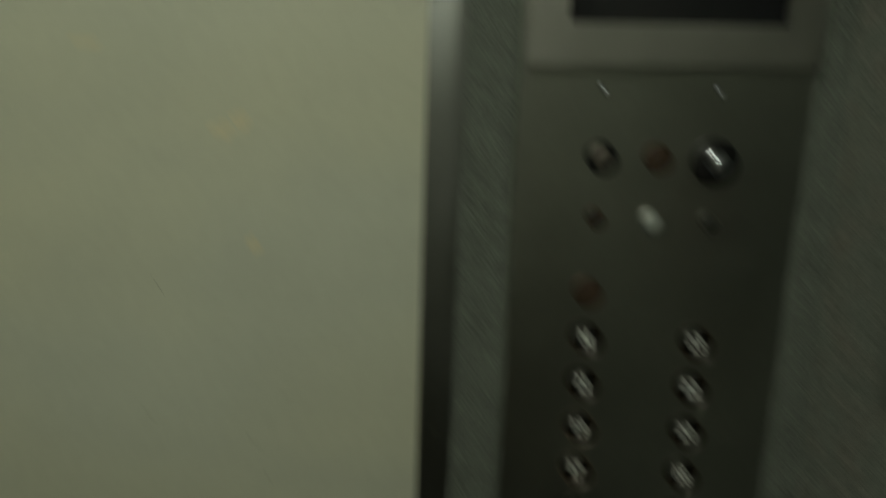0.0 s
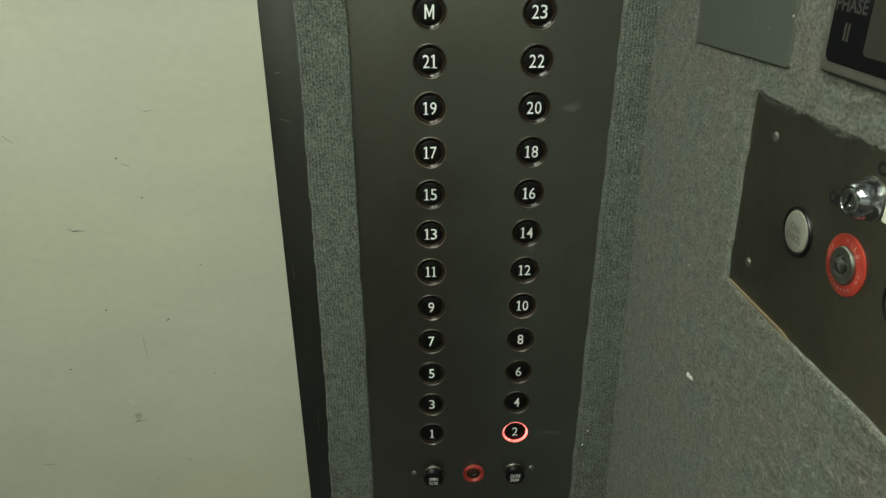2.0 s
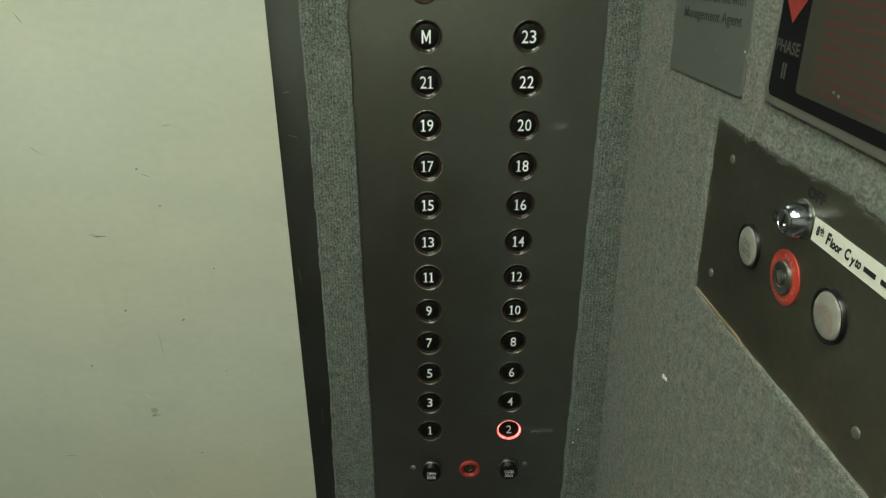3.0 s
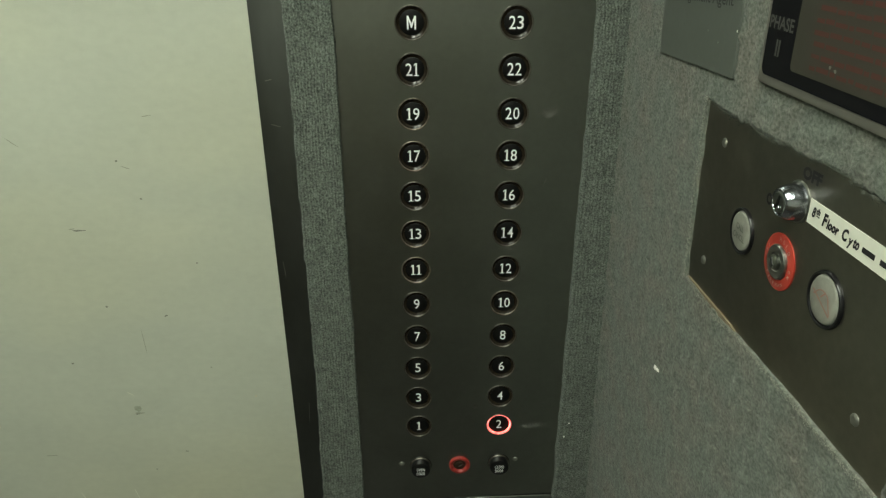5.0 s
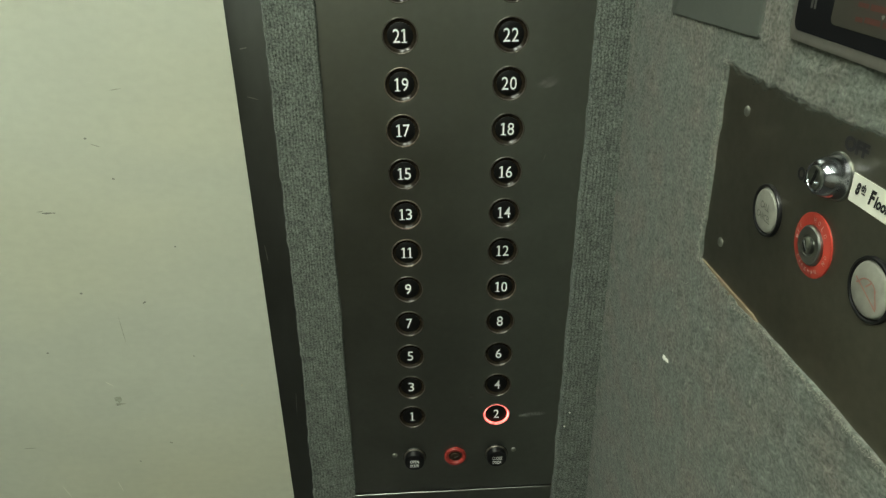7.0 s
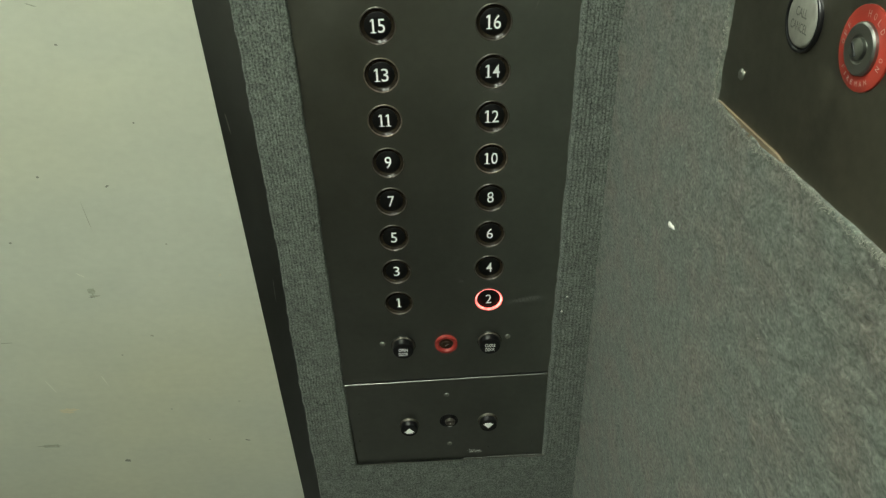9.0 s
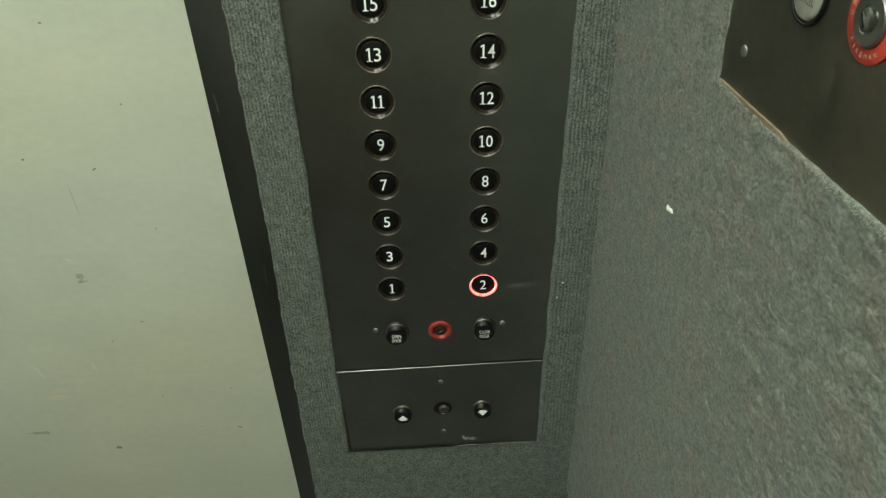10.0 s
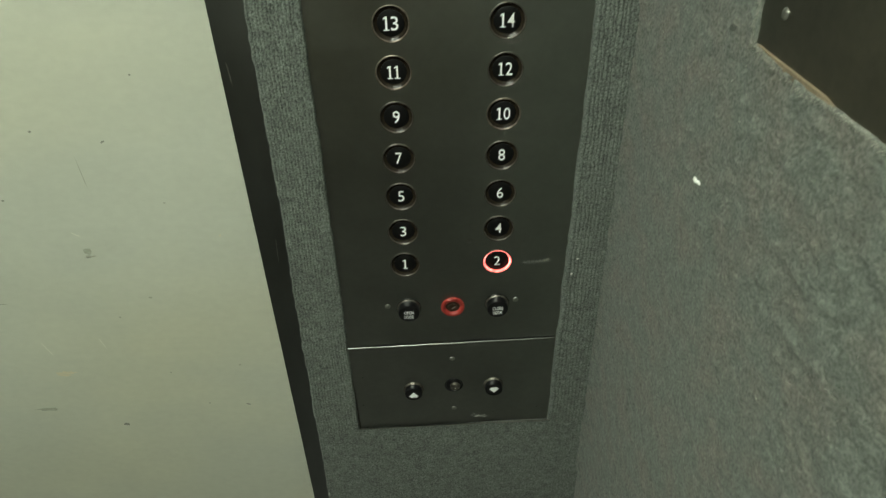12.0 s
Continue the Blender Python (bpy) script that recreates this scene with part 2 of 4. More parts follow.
def lettering(text, width, height, z=0.0004, weight=0.0, slant=0.0, lowercase=False):
    """A bmesh of the words, centred, scaled to the width and height (of the capitals)."""
    me = text_mesh(text, weight)
    bm = bmesh.new()
    bm.from_mesh(me)
    bpy.data.meshes.remove(me)
    xs, ys = [v.co.x for v in bm.verts], [v.co.y for v in bm.verts]
    x0, x1, y1 = min(xs), max(xs), max(ys)
    y0 = 0.0 if lowercase else min(ys)
    for v in bm.verts:
        y = (v.co.y - y0) / (y1 - y0) * height - height / 2
        v.co = ((v.co.x - (x0 + x1) / 2) / (x1 - x0) * width + slant * y, y, z)
    return bm


def bars(words, height, z=0.0004, seed=1):
    """Plain bars in place of words; words: (x, y, width)."""
    bm = bmesh.new()
    for x, y, w in words:
        vs = [bm.verts.new((x + dx, y + dy, z)) for dx, dy in ((0, 0), (w, 0), (w, height), (0, height))]
        bm.faces.new(vs)
    return bm


def blob(rx, ry, seed, n=14, rough=0.35, z=0.0003):
    rng = random.Random(seed)
    bm = bmesh.new()
    vs = []
    for i in range(n):
        a = 2 * math.pi * i / n
        k = 1 + rng.uniform(-rough, rough)
        vs.append(bm.verts.new((rx * k * math.cos(a), ry * k * math.sin(a), z)))
    bm.faces.new(vs)
    return bm


# local axes of the two walls: x to the viewer's right, y up, z out of the wall
def front(x, z, out=0.0, roll=0.0):
    return pose(x, -out, z, 90, 0, 0) @ pose(0, 0, 0, 0, 0, roll)


SIDE = pose(0.1665, 0, 1.25, 0, -1.15, 0) @ pose(0, 0, 0, 90, 0, -90)


def side(u, v, out=0.0, roll=0.0):
    return SIDE @ pose(u, v, out, 0, 0, roll)


# ---- the lift car ----
XL, XR, YB, ZC = -1.72, 0.180, -1.95, 2.40
solid("floor", box(XL - 0.1, XR + 0.1, YB - 0.1, 0.2, -0.05, 0.0), M_FLOOR, "dark grey vinyl floor of the lift car", "floor")
solid("ceiling", box(XL - 0.1, XR + 0.1, YB - 0.1, 0.2, ZC, ZC + 0.05), M_CEIL, "pale painted metal ceiling of the lift car", "ceiling")
# unseen rear wall added brown below, pale above, to grade the steel's reflections
solid("wall_back", box(XL - 0.05, XR + 0.05, YB - 0.05, YB, 0, 1.15), M_REARLOW, "unseen lower rear wall, brown for the panel's reflections", "wall")
solid("wall_back_upper", box(XL - 0.05, XR + 0.05, YB - 0.05, YB, 1.15, ZC), M_REARHIGH, "unseen upper rear wall, pale for the panel's reflections", "wall")
solid("wall_left", box(XL - 0.05, XL, YB, 0.2, 0, ZC), M_FELT, "far side wall covered in grey-green carpet", "wall")
solid("wall_front", box(-0.168, XR, 0.0045, 0.085, 0, ZC), M_WOODWALL, "front return wall behind the operating panel", "wall")
solid("wall_front_far", box(XL, -1.30, 0.0, 0.085, 0, ZC), M_FELT, "far front return wall covered in carpet", "wall")
solid("wall_header", box(-1.30, -0.206, 0.0, 0.085, 2.13, ZC), M_JAMB, "steel header over the lift door", "wall")
solid("wall_right", box(XR + 0.012, XR + 0.06, YB, 0.2, 0, ZC), M_WOODWALL, "side wall board of the lift car behind carpet", "wall")
solid("door_jamb", box(-0.206, -0.1685, 0.0, 0.088, 0, 2.13, 0.0012), M_JAMB, "dark satin steel strip beside the lift door", "trim", smooth=40)

for i, (x, z, rx, rz, turn) in enumerate([(-0.1935, 1.391, 0.0045, 0.0006, 12), (-0.190, 1.345, 0.006, 0.0005, -15), (-0.198, 1.18, 0.0005, 0.012, 4), (-0.187, 0.98, 0.0004, 0.016, -3)]):
    ob = new("jamb_scratch", to_mesh("jamb_scratch", blob(rx, rz, 200 + i, 12, 0.3, 0.00025), M_SMUDGE))
    ob.matrix_basis = front(x, z, 0.0, turn)
    tagged(ob, "light scratch on the steel strip", "scratch", "", "structure")
door = thing("door_1", pose(0, 0.1, 0), "closed lift door in pale grey-green enamel with scuffs", "door", kind="structure")
part("door_panel", box(-0.83, -0.15, 0, 0.03, 0.012, 2.16, 0.002), M_DOOR, door)
part("door_panel", box(-1.40, -0.834, 0.012, 0.042, 0.012, 2.16, 0.002), M_DOOR, door)
# worn spots on the door: x, z, half width, half height, turn, material
SPOTS = [
    (-0.468, 1.187, 0.0075, 0.0011, 0, M_SCUFF), (-0.476, 1.189, 0.004, 0.0008, 8, M_FAINT), (-0.446, 0.904, 0.006, 0.0018, 0, M_FAINT),
    (-0.449, 0.9025, 0.004, 0.0009, 3, M_SCUFF), (-0.446, 0.912, 0.005, 0.006, 0, M_FAINT), (-0.404, 1.276, 0.0015, 0.0011, 0, M_SCUFF),
    (-0.395, 1.268, 0.005, 0.0007, -20, M_FAINT), (-0.384, 1.228, 0.0018, 0.0012, 0, M_SCUFF), (-0.456, 1.078, 0.0016, 0.0016, 0, M_SCUFF),
    (-0.382, 1.063, 0.0028, 0.0012, 30, M_SCUFF), (-0.391, 0.833, 0.0025, 0.0015, 0, M_FAINT), (-0.495, 0.579, 0.0042, 0.0035, -20, M_SCUFF),
    (-0.303, 0.615, 0.0036, 0.0014, -25, M_SCUFF), (-0.418, 1.022, 0.0006, 0.02, 2, M_FAINT), (-0.549, 0.692, 0.010, 0.002, -4, M_TAN),
    (-0.546, 0.697, 0.013, 0.003, 2, M_TAN), (-0.556, 0.745, 0.0009, 0.014, 18, M_LIGHT), (-0.478, 0.752, 0.0007, 0.010, 12, M_LIGHT),
    (-0.453, 0.938, 0.006, 0.0008, -35, M_LIGHT), (-0.404, 1.631, 0.010, 0.009, 30, M_TAN), (-0.424, 1.622, 0.012, 0.007, 10, M_TAN),
    (-0.562, 1.706, 0.016, 0.004, 0, M_TAN), (-0.394, 1.502, 0.007, 0.008, 0, M_TAN), (-0.30, 0.70, 0.0015, 0.0015, 0, M_FAINT),
    (-0.36, 1.33, 0.006, 0.0006, 8, M_FAINT), (-0.52, 1.30, 0.009, 0.0006, -40, M_FAINT), (-0.335, 0.98, 0.0013, 0.0012, 0, M_FAINT),
    (-0.52, 0.99, 0.0015, 0.0014, 0, M_SCUFF), (-0.585, 0.83, 0.010, 0.0009, 0, M_FAINT), (-0.60, 0.62, 0.016, 0.0035, 0, M_FAINT),
    (-0.40, 0.69, 0.0016, 0.0014, 0, M_FAINT), (-0.28, 0.93, 0.0022, 0.0009, 60, M_TAN), (-0.50, 1.45, 0.008, 0.0007, -60, M_FAINT),
    (-0.44, 0.80, 0.0014, 0.0014, 0, M_FAINT), (-0.36, 0.62, 0.0014, 0.0012, 0, M_FAINT), (-0.33, 1.14, 0.0010, 0.0010, 0, M_SCUFF),
]
for i, (x, z, rx, rz, turn, mat) in enumerate(SPOTS):
    part("scuff_mark", blob(rx, rz, i), mat, door, at=pose(x, -0.0002, z, 90, 0, 0) @ pose(0, 0, 0, 0, 0, turn))


# ---- carpet ----
def smooth_noise(n, step, seed):
    """n values in -1..1 that wander over about step samples."""
    rng = np.random.default_rng(seed)
    knots = rng.uniform(-1, 1, n // step + 3)
    return np.interp(np.arange(n) / step, np.arange(len(knots)), knots)


def sheet(us, vs, place, drop=None, skirts=0.0):
    """Verts and quads of a grid; place(U, V) gives its points; drop(uc, vc) leaves faces out."""
    U, V = np.meshgrid(us, vs, indexing="ij")
    pts = place(U, V).reshape(-1, 3)
    n, m = U.shape
    i, j = np.meshgrid(np.arange(n - 1), np.arange(m - 1), indexing="ij")
    quads = np.stack([i * m + j, (i + 1) * m + j, (i + 1) * m + j + 1, i * m + j + 1], -1).reshape(-1, 4)
    if drop is not None:
        uc = (us[:-1] + us[1:]) / 2
        vc = (vs[:-1] + vs[1:]) / 2
        A, B = np.meshgrid(uc, vc, indexing="ij")
        quads = quads[~drop(A, B).reshape(-1)]
    return pts, quads


PITCH = 0.0038
CREASE = (0.0750, 0.5800)


def ribbed(x0, x1, z0, z1, left_edge, right_edge, top_edge, seed, into_corner=False, relief=0.0009):
    xs = np.arange(x0, x1 + 1e-6, PITCH / 6)
    zs = np.arange(z0, z1 + 1e-6, 0.0016)
    rng = np.random.default_rng(seed)

    def place(X, Z):
        n, m = X.shape
        rib = np.floor(X / PITCH).astype(int)
        rib = rib - rib.min()
        count = rib.max() + 1
        phase = Z[0][None, :] / 0.0044 + rng.uniform(0, 1, (count, 1)) + np.stack([smooth_noise(m, 7, seed * 70 + k) for k in range(count)]) * 0.35
        stitch = np.floor(phase).astype(int)
        strength = rng.uniform(0.35, 1.3, (count, stitch.max() + 2))
        amount = 0.25 + np.take_along_axis(strength, stitch, axis=1) * np.abs(np.sin(np.pi * phase)) ** 0.6
        lump = np.take_along_axis(amount, rib, axis=0)
        wander = np.stack([smooth_noise(m, 9, seed * 100 + k) for k in range(count)])
        shift = np.take_along_axis(wander, rib, axis=0) * 0.0006
        profile = np.abs(np.sin(np.pi * X / PITCH)) ** 0.7
        broad = np.stack([smooth_noise(m, 30, seed * 9 + q) for q in range(0, n // 12 + 2)])
        at = np.arange(n) / 12
        low = np.floor(at).astype(int)
        broad = broad[low] * (1 - (at - low))[:, None] + broad[low + 1] * (at - low)[:, None]
        tuft = np.where(rng.uniform(0, 1, (n, m)) > 0.985, rng.uniform(0.0002, 0.0007, (n, m)), 0.0)
        out = 0.0040 + relief * profile * lump + rng.normal(0, 0.00017, (n, m)) + tuft + 0.0004 * broad
        if top_edge is not None:
            ring = np.hypot((X - CREASE[0]) / 1.5, Z - CREASE[1])
            out = out + 0.0022 * np.exp(-((ring - 0.011) / 0.0028) ** 2) * (Z > CREASE[1] + (X - CREASE[0]) * 0.6)
        k = (X - x0) / (x1 - x0)
        lo, hi = left_edge(Z[0]), right_edge(Z[0])
        XX = lo[None, :] * (1 - k) + hi[None, :] * k + shift
        far = 1 + 0 * k if into_corner else 1 - k
        edge = np.minimum(np.minimum(k, far) * (x1 - x0) / 0.002, 1)
        edge = np.where((k < 0.001) | (far < 0.001), 0, np.clip(edge, 0.35, 1))
        out = np.where(edge == 0, -0.0006, out * edge)
        ZZ = Z.copy()
        if top_edge is not None:
            kz = (Z - z0) / (z1 - z0)
            ZZ = z0 + kz * (top_edge(XX) - z0)
            out = np.where((kz > 0.9999) & (XX > -0.1275) & (XX < 0.1285), 0.0012, out)
        return np.stack([XX, -out, ZZ], -1)

    return sheet(xs, zs, place)


def edge_line(points, wobble, seed, step=5):
    zs0, xs0 = zip(*points)

    def f(z):
        return np.interp(z, zs0, xs0) + wobble * smooth_noise(len(z), step, seed) + wobble * 0.7 * smooth_noise(len(z), step * 6, seed + 7)
    return f


def joined(name, pieces, mat):
    verts, faces, base = [], [], 0
    for p, q in pieces:
        verts.append(p)
        faces.append(q + base)
        base += len(p)
    me = bpy.data.meshes.new(name)
    me.from_pydata(np.concatenate(verts).tolist(), [], np.concatenate(faces).tolist())
    me.materials.append(mat)
    me.shade_smooth()
    return me


left_out = edge_line([(0.3, -0.1855), (0.7, -0.1822), (0.9, -0.179), (1.05, -0.1755), (1.45, -0.173), (2.0, -0.172)], 0.0009, 3)
left_in = edge_line([(0.3, -0.1246), (2.0, -0.1250)], 0.0007, 5)
right_in = edge_line([(0.3, 0.1268), (2.0, 0.1258)], 0.0008, 9)
corner = edge_line([(0.3, 0.186), (2.0, 0.152)], 0.0, 11)
PLATE_TILT = math.tan(radians(0.87))


def plate_foot(x):
    return 0.6791 + PLATE_TILT * x + 0.0006 * np.sin(x * 260)


me = joined("wall_carpet", [
    ribbed(-0.184, -0.126, 0.6752, 2.02, left_out, left_in, None, 1, False, 0.0012),
    ribbed(0.127, 0.170, 0.6805, 2.02, right_in, corner, None, 2, True, 0.0013),
    ribbed(-0.186, 0.173, 0.30, 0.6755, left_out, corner, plate_foot, 4, True, 0.00045),
], M_RIB)
tagged(new("wall_carpet", me), "grey-green ribbed carpet strip glued round the operating panel", "carpet", "", "structure")

# side wall carpet, with the opening for the key switch plate
PU, PV, PW, PH, PROLL = 0.3365, 0.1040, 0.2530, 0.1335, 2.2
c_, s_ = math.cos(radians(PROLL)), math.sin(radians(PROLL))


def felt():
    du = 0.0023
    half_w, half_h = PW / 2, PH / 2
    us = np.concatenate([np.arange(-half_w - 0.255, -half_w - 1e-4, du), np.linspace(-half_w, half_w, 107), np.arange(half_w + du, half_w + 0.32, du)])
    vs = np.concatenate([np.arange(-half_h - 0.70, -half_h - 1e-4, du), np.linspace(-half_h, half_h, 57), np.arange(half_h + du, half_h + 0.42, du)])
    rng = np.random.default_rng(21)

    def place(U, V):
        n, m = U.shape
        lump = rng.normal(0, 1, (n, m))
        lump = (lump + np.roll(lump, 1, 0)) / 2 * 0.00045
        soft = rng.normal(0, 1, (n, m))
        for _ in range(3):
            soft = (soft + np.roll(soft, 1, 0) + np.roll(soft, -1, 0) + np.roll(soft, 1, 1) + np.roll(soft, -1, 1)) / 5
        out = lump + soft * 0.0015
        wu = smooth_noise(n, 3, 31) * 0.0010 + smooth_noise(n, 14, 32) * 0.0010
        wv = smooth_noise(m, 3, 33) * 0.0010 + smooth_noise(m, 14, 34) * 0.0008
        UU, VV = U.copy(), V.copy()
        on_top = np.abs(V - half_h) < 1e-5
        on_foot = np.abs(V + half_h) < 1e-5
        on_left = np.abs(U + half_w) < 1e-5
        within_u, within_v = np.abs(U) < half_w + 1e-5, np.abs(V) < half_h + 1e-5
        VV = np.where(on_top & within_u, VV + wu[:, None] * 2.2, VV)
        VV = np.where(on_foot & within_u, VV + wu[:, None] * 0.6 - 0.0036 * np.exp(-((U + half_w - 0.060) / 0.020) ** 2), VV)
        UU = np.where(on_left & within_v, UU + wv[None, :] * 1.3, UU)
        rim = (on_top | on_foot) & within_u | on_left & within_v
        out = np.where(rim, out - 0.0008, out)
        VV = VV - UU * 0.0175 * np.clip(V / half_h, -1, 1)
        X = PU + UU * c_ - VV * s_
        Y = PV + UU * s_ + VV * c_
        out = out + 0.0045 * np.clip(1 - X / 0.035, 0, 1.2) ** 2
        return np.stack([np.maximum(X, -0.012), Y, out], -1)

    hole = lambda a, b: (np.abs(a) < half_w) & (np.abs(b) < half_h)
    pts, quads = sheet(us, vs, place, hole)
    # cut edge of the opening, going back into the wall
    n, m = len(us), len(vs)
    i0, i1 = int(np.argmin(np.abs(us + half_w))), int(np.argmin(np.abs(us - half_w)))
    j0, j1 = int(np.argmin(np.abs(vs + half_h))), int(np.argmin(np.abs(vs - half_h)))
    loop = [i * m + j0 for i in range(i0, i1)] + [i1 * m + j for j in range(j0, j1)] + [i * m + j1 for i in range(i1, i0, -1)] + [i0 * m + j for j in range(j1, j0, -1)]
    back = pts[loop].copy()
    back[:, 2] = -0.012
    base = len(pts)
    pts = np.concatenate([pts, back])
    k = len(loop)
    skirt = np.array([[loop[q], loop[(q + 1) % k], base + (q + 1) % k, base + q] for q in range(k)])
    return (pts, np.concatenate([quads, skirt])), pts[loop]


def strands(origin, along, length, lift, width):
    """Short bowed ribbons of three pairs of points each; arrays of origins, unit directions and sizes."""
    n = len(origin)
    across = np.stack([-along[:, 1], along[:, 0], np.zeros(n)], -1)
    across /= np.maximum(np.linalg.norm(across, axis=1, keepdims=True), 1e-6)
    pts = []
    for k, up, w in ((-0.5, 0.15, 0.5), (0.0, 1.0, 1.0), (0.5, 0.1, 0.4)):
        bow = (1 - 4 * k * k) * 0.12 * length[:, None] * across * np.sign(np.sin(np.arange(n) * 12.9898))[:, None]
        mid = origin + along * (k * length)[:, None] + bow
        mid[:, 2] += lift * up
        pts += [mid - across * (width * w / 2)[:, None], mid + across * (width * w / 2)[:, None]]
    verts = np.stack(pts, 1).reshape(-1, 3)
    b = (np.arange(n) * 6)[:, None]
    quads = np.concatenate([b + np.array([[0, 1, 3, 2]]), b + np.array([[2, 3, 5, 4]])])
    return verts, quads


def felt_pile(count, seed=77):
    """Loose fibres lying on the side wall carpet, mostly level."""
    rng = np.random.default_rng(seed)
    u, v = rng.uniform(0.004, 0.60, count), rng.uniform(-0.60, 0.36, count)
    a, b = (u - PU) * c_ + (v - PV) * s_, -(u - PU) * s_ + (v - PV) * c_
    keep = ~((np.abs(a) < PW / 2 + 0.0015) & (np.abs(b) < PH / 2 + 0.002))
    u, v = u[keep], v[keep]
    n = len(u)
    turn = rng.uniform(0, math.pi, n)
    along = np.stack([np.cos(turn), np.sin(turn), rng.normal(0, 0.06, n)], -1)
    origin = np.stack([u, v, 0.0002 + 0.0045 * np.clip(1 - u / 0.035, 0, 1.2) ** 2], -1)
    return strands(origin, along, rng.uniform(0.0018, 0.0055, n), rng.uniform(0.0002, 0.0012, n), rng.uniform(0.00022, 0.00046, n))


def opening_fray(rim, pale):
    """Short fibres on the carpet's cut edge round the key switch plate, thickest below and on the near side of the corner."""
    rng = np.random.default_rng(79)
    low = rim[(rim[:, 1] < PV - PH * 0.40) | (rim[:, 0] < PU - PW * 0.47)]
    top = rim[rim[:, 1] > PV + PH * 0.40]
    start = low[(low[:, 0] < PU - PW * 0.44) & (low[:, 1] < PV - PH * 0.3)]
    # pale set paints the lit rim below and left; the top stays carpet-coloured
    origin = np.concatenate([np.repeat(low, 9, 0), np.repeat(start, 14, 0)]) if pale else np.repeat(top, 6, 0)
    n = len(origin)
    away = origin[:, :2] - np.array([PU, PV])
    away = np.where(np.abs(away[:, 1:2]) > PH * 0.40, np.stack([0 * away[:, 0], np.sign(away[:, 1])], -1), np.stack([np.sign(away[:, 0]), 0 * away[:, 0]], -1))
    origin = origin + rng.normal(0, 0.0009, (n, 3)) * np.array([1, 1, 0.2])
    origin[:, :2] += away * rng.uniform(-0.0004, 0.0016, (n, 1))
    origin[:, 2] += 0.0017
    turn = rng.uniform(0, math.pi, n)
    along = np.stack([np.cos(turn), np.sin(turn), rng.normal(0, 0.2, n)], -1)
    return strands(origin, along, rng.uniform(0.0006, 0.0024, n), rng.uniform(0.0001, 0.0008, n), rng.uniform(0.0002, 0.0004, n))


felt_sheet, felt_rim = felt()
ob = new("carpet_pile", joined("carpet_pile", [felt_pile(42000), opening_fray(felt_rim, False)], M_STRAND))
ob.matrix_basis = SIDE
tagged(ob, "matted grey-green fibres of the side wall carpet", "fibres", "", "stuff")


def edge_fuzz():
    """Frayed fibres along the cut edges of the ribbed carpet."""
    rng = np.random.default_rng(78)
    rows_ = []
    for line, lo, count, away in ((left_out, 0.31, 1500, -1), (left_in, 0.68, 1300, 1), (right_in, 0.69, 1300, -1)):
        z = np.sort(rng.uniform(lo, 1.9, count))
        x = np.interp(z, np.linspace(lo, 2.0, 800), line(np.linspace(lo, 2.0, 800)))
        rows_.append(np.stack([x - away * 0.0016 + rng.normal(0, 0.0005, count), z, rng.uniform(0.0008, 0.0036, count)], -1))
    x = rng.uniform(-0.126, 0.127, 420)
    rows_.append(np.stack([x, plate_foot(x) + rng.normal(0, 0.0004, 420), rng.uniform(0.0015, 0.004, 420)], -1))
    origin = np.concatenate(rows_)
    n = len(origin)
    turn = rng.uniform(0, math.pi, n)
    along = np.stack([np.cos(turn), np.sin(turn), rng.normal(0, 0.2, n)], -1)
    return strands(origin, along, rng.uniform(0.0012, 0.0040, n), rng.uniform(0.0, 0.0010, n), rng.uniform(0.00016, 0.00034, n))


ob = new("carpet_fray", joined("carpet_fray", [edge_fuzz()], M_RIBSTRAND))
ob.matrix_basis = front(0, 0)
tagged(ob, "frayed grey-green fibres along the cut carpet edges", "fibres", "", "stuff")
ob = new("carpet_fibres", joined("carpet_fibres", [opening_fray(felt_rim, True), felt_pile(500, 80)], M_FRAY))
ob.matrix_basis = SIDE
tagged(ob, "loose pale carpet fibres, thickest as a lit rim round the cut opening", "fibres", "", "stuff")
ob = new("wall_carpet_side", joined("wall_carpet_side", [felt_sheet], M_FELT))
ob.matrix_basis = SIDE
tagged(ob, "worn grey-green felt carpet on the side wall", "carpet", "", "structure")
rest = bmesh.new()
box(-0.01, 1.6, -1.30, -0.62, -0.02, -0.0005, bm=rest)
box(-0.01, 1.6, 0.56, 1.15, -0.02, -0.0005, bm=rest)
box(0.76, 1.6, -0.62, 0.56, -0.02, -0.0005, bm=rest)
ob = new("wall_carpet_side", to_mesh("wall_carpet_side", rest, M_FELT))
ob.matrix_basis = SIDE
tagged(ob, "grey-green felt carpet on the rest of the side wall", "carpet", "", "structure")
half_w, half_h = PW / 2, PH / 2
ob = new("plywood_edge", to_mesh("plywood_edge", prism([(-half_w + 0.003, -half_h - 0.0016), (-half_w + 0.030, -half_h - 0.0022), (-half_w + 0.052, -half_h - 0.0048), (-half_w + 0.074, -half_h - 0.0050),
                                                       (-half_w + 0.092, -half_h - 0.0010), (-half_w + 0.084, -half_h + 0.0004), (-half_w + 0.060, -half_h - 0.0002), (-half_w + 0.006, -half_h - 0.0010)],
                                                      -0.010, -0.0006, 0.0004), M_WOOD))
ob.matrix_basis = side(PU, PV, 0, PROLL)
tagged(ob, "bare tan plywood edge below the key switch plate", "trim", "", "structure")

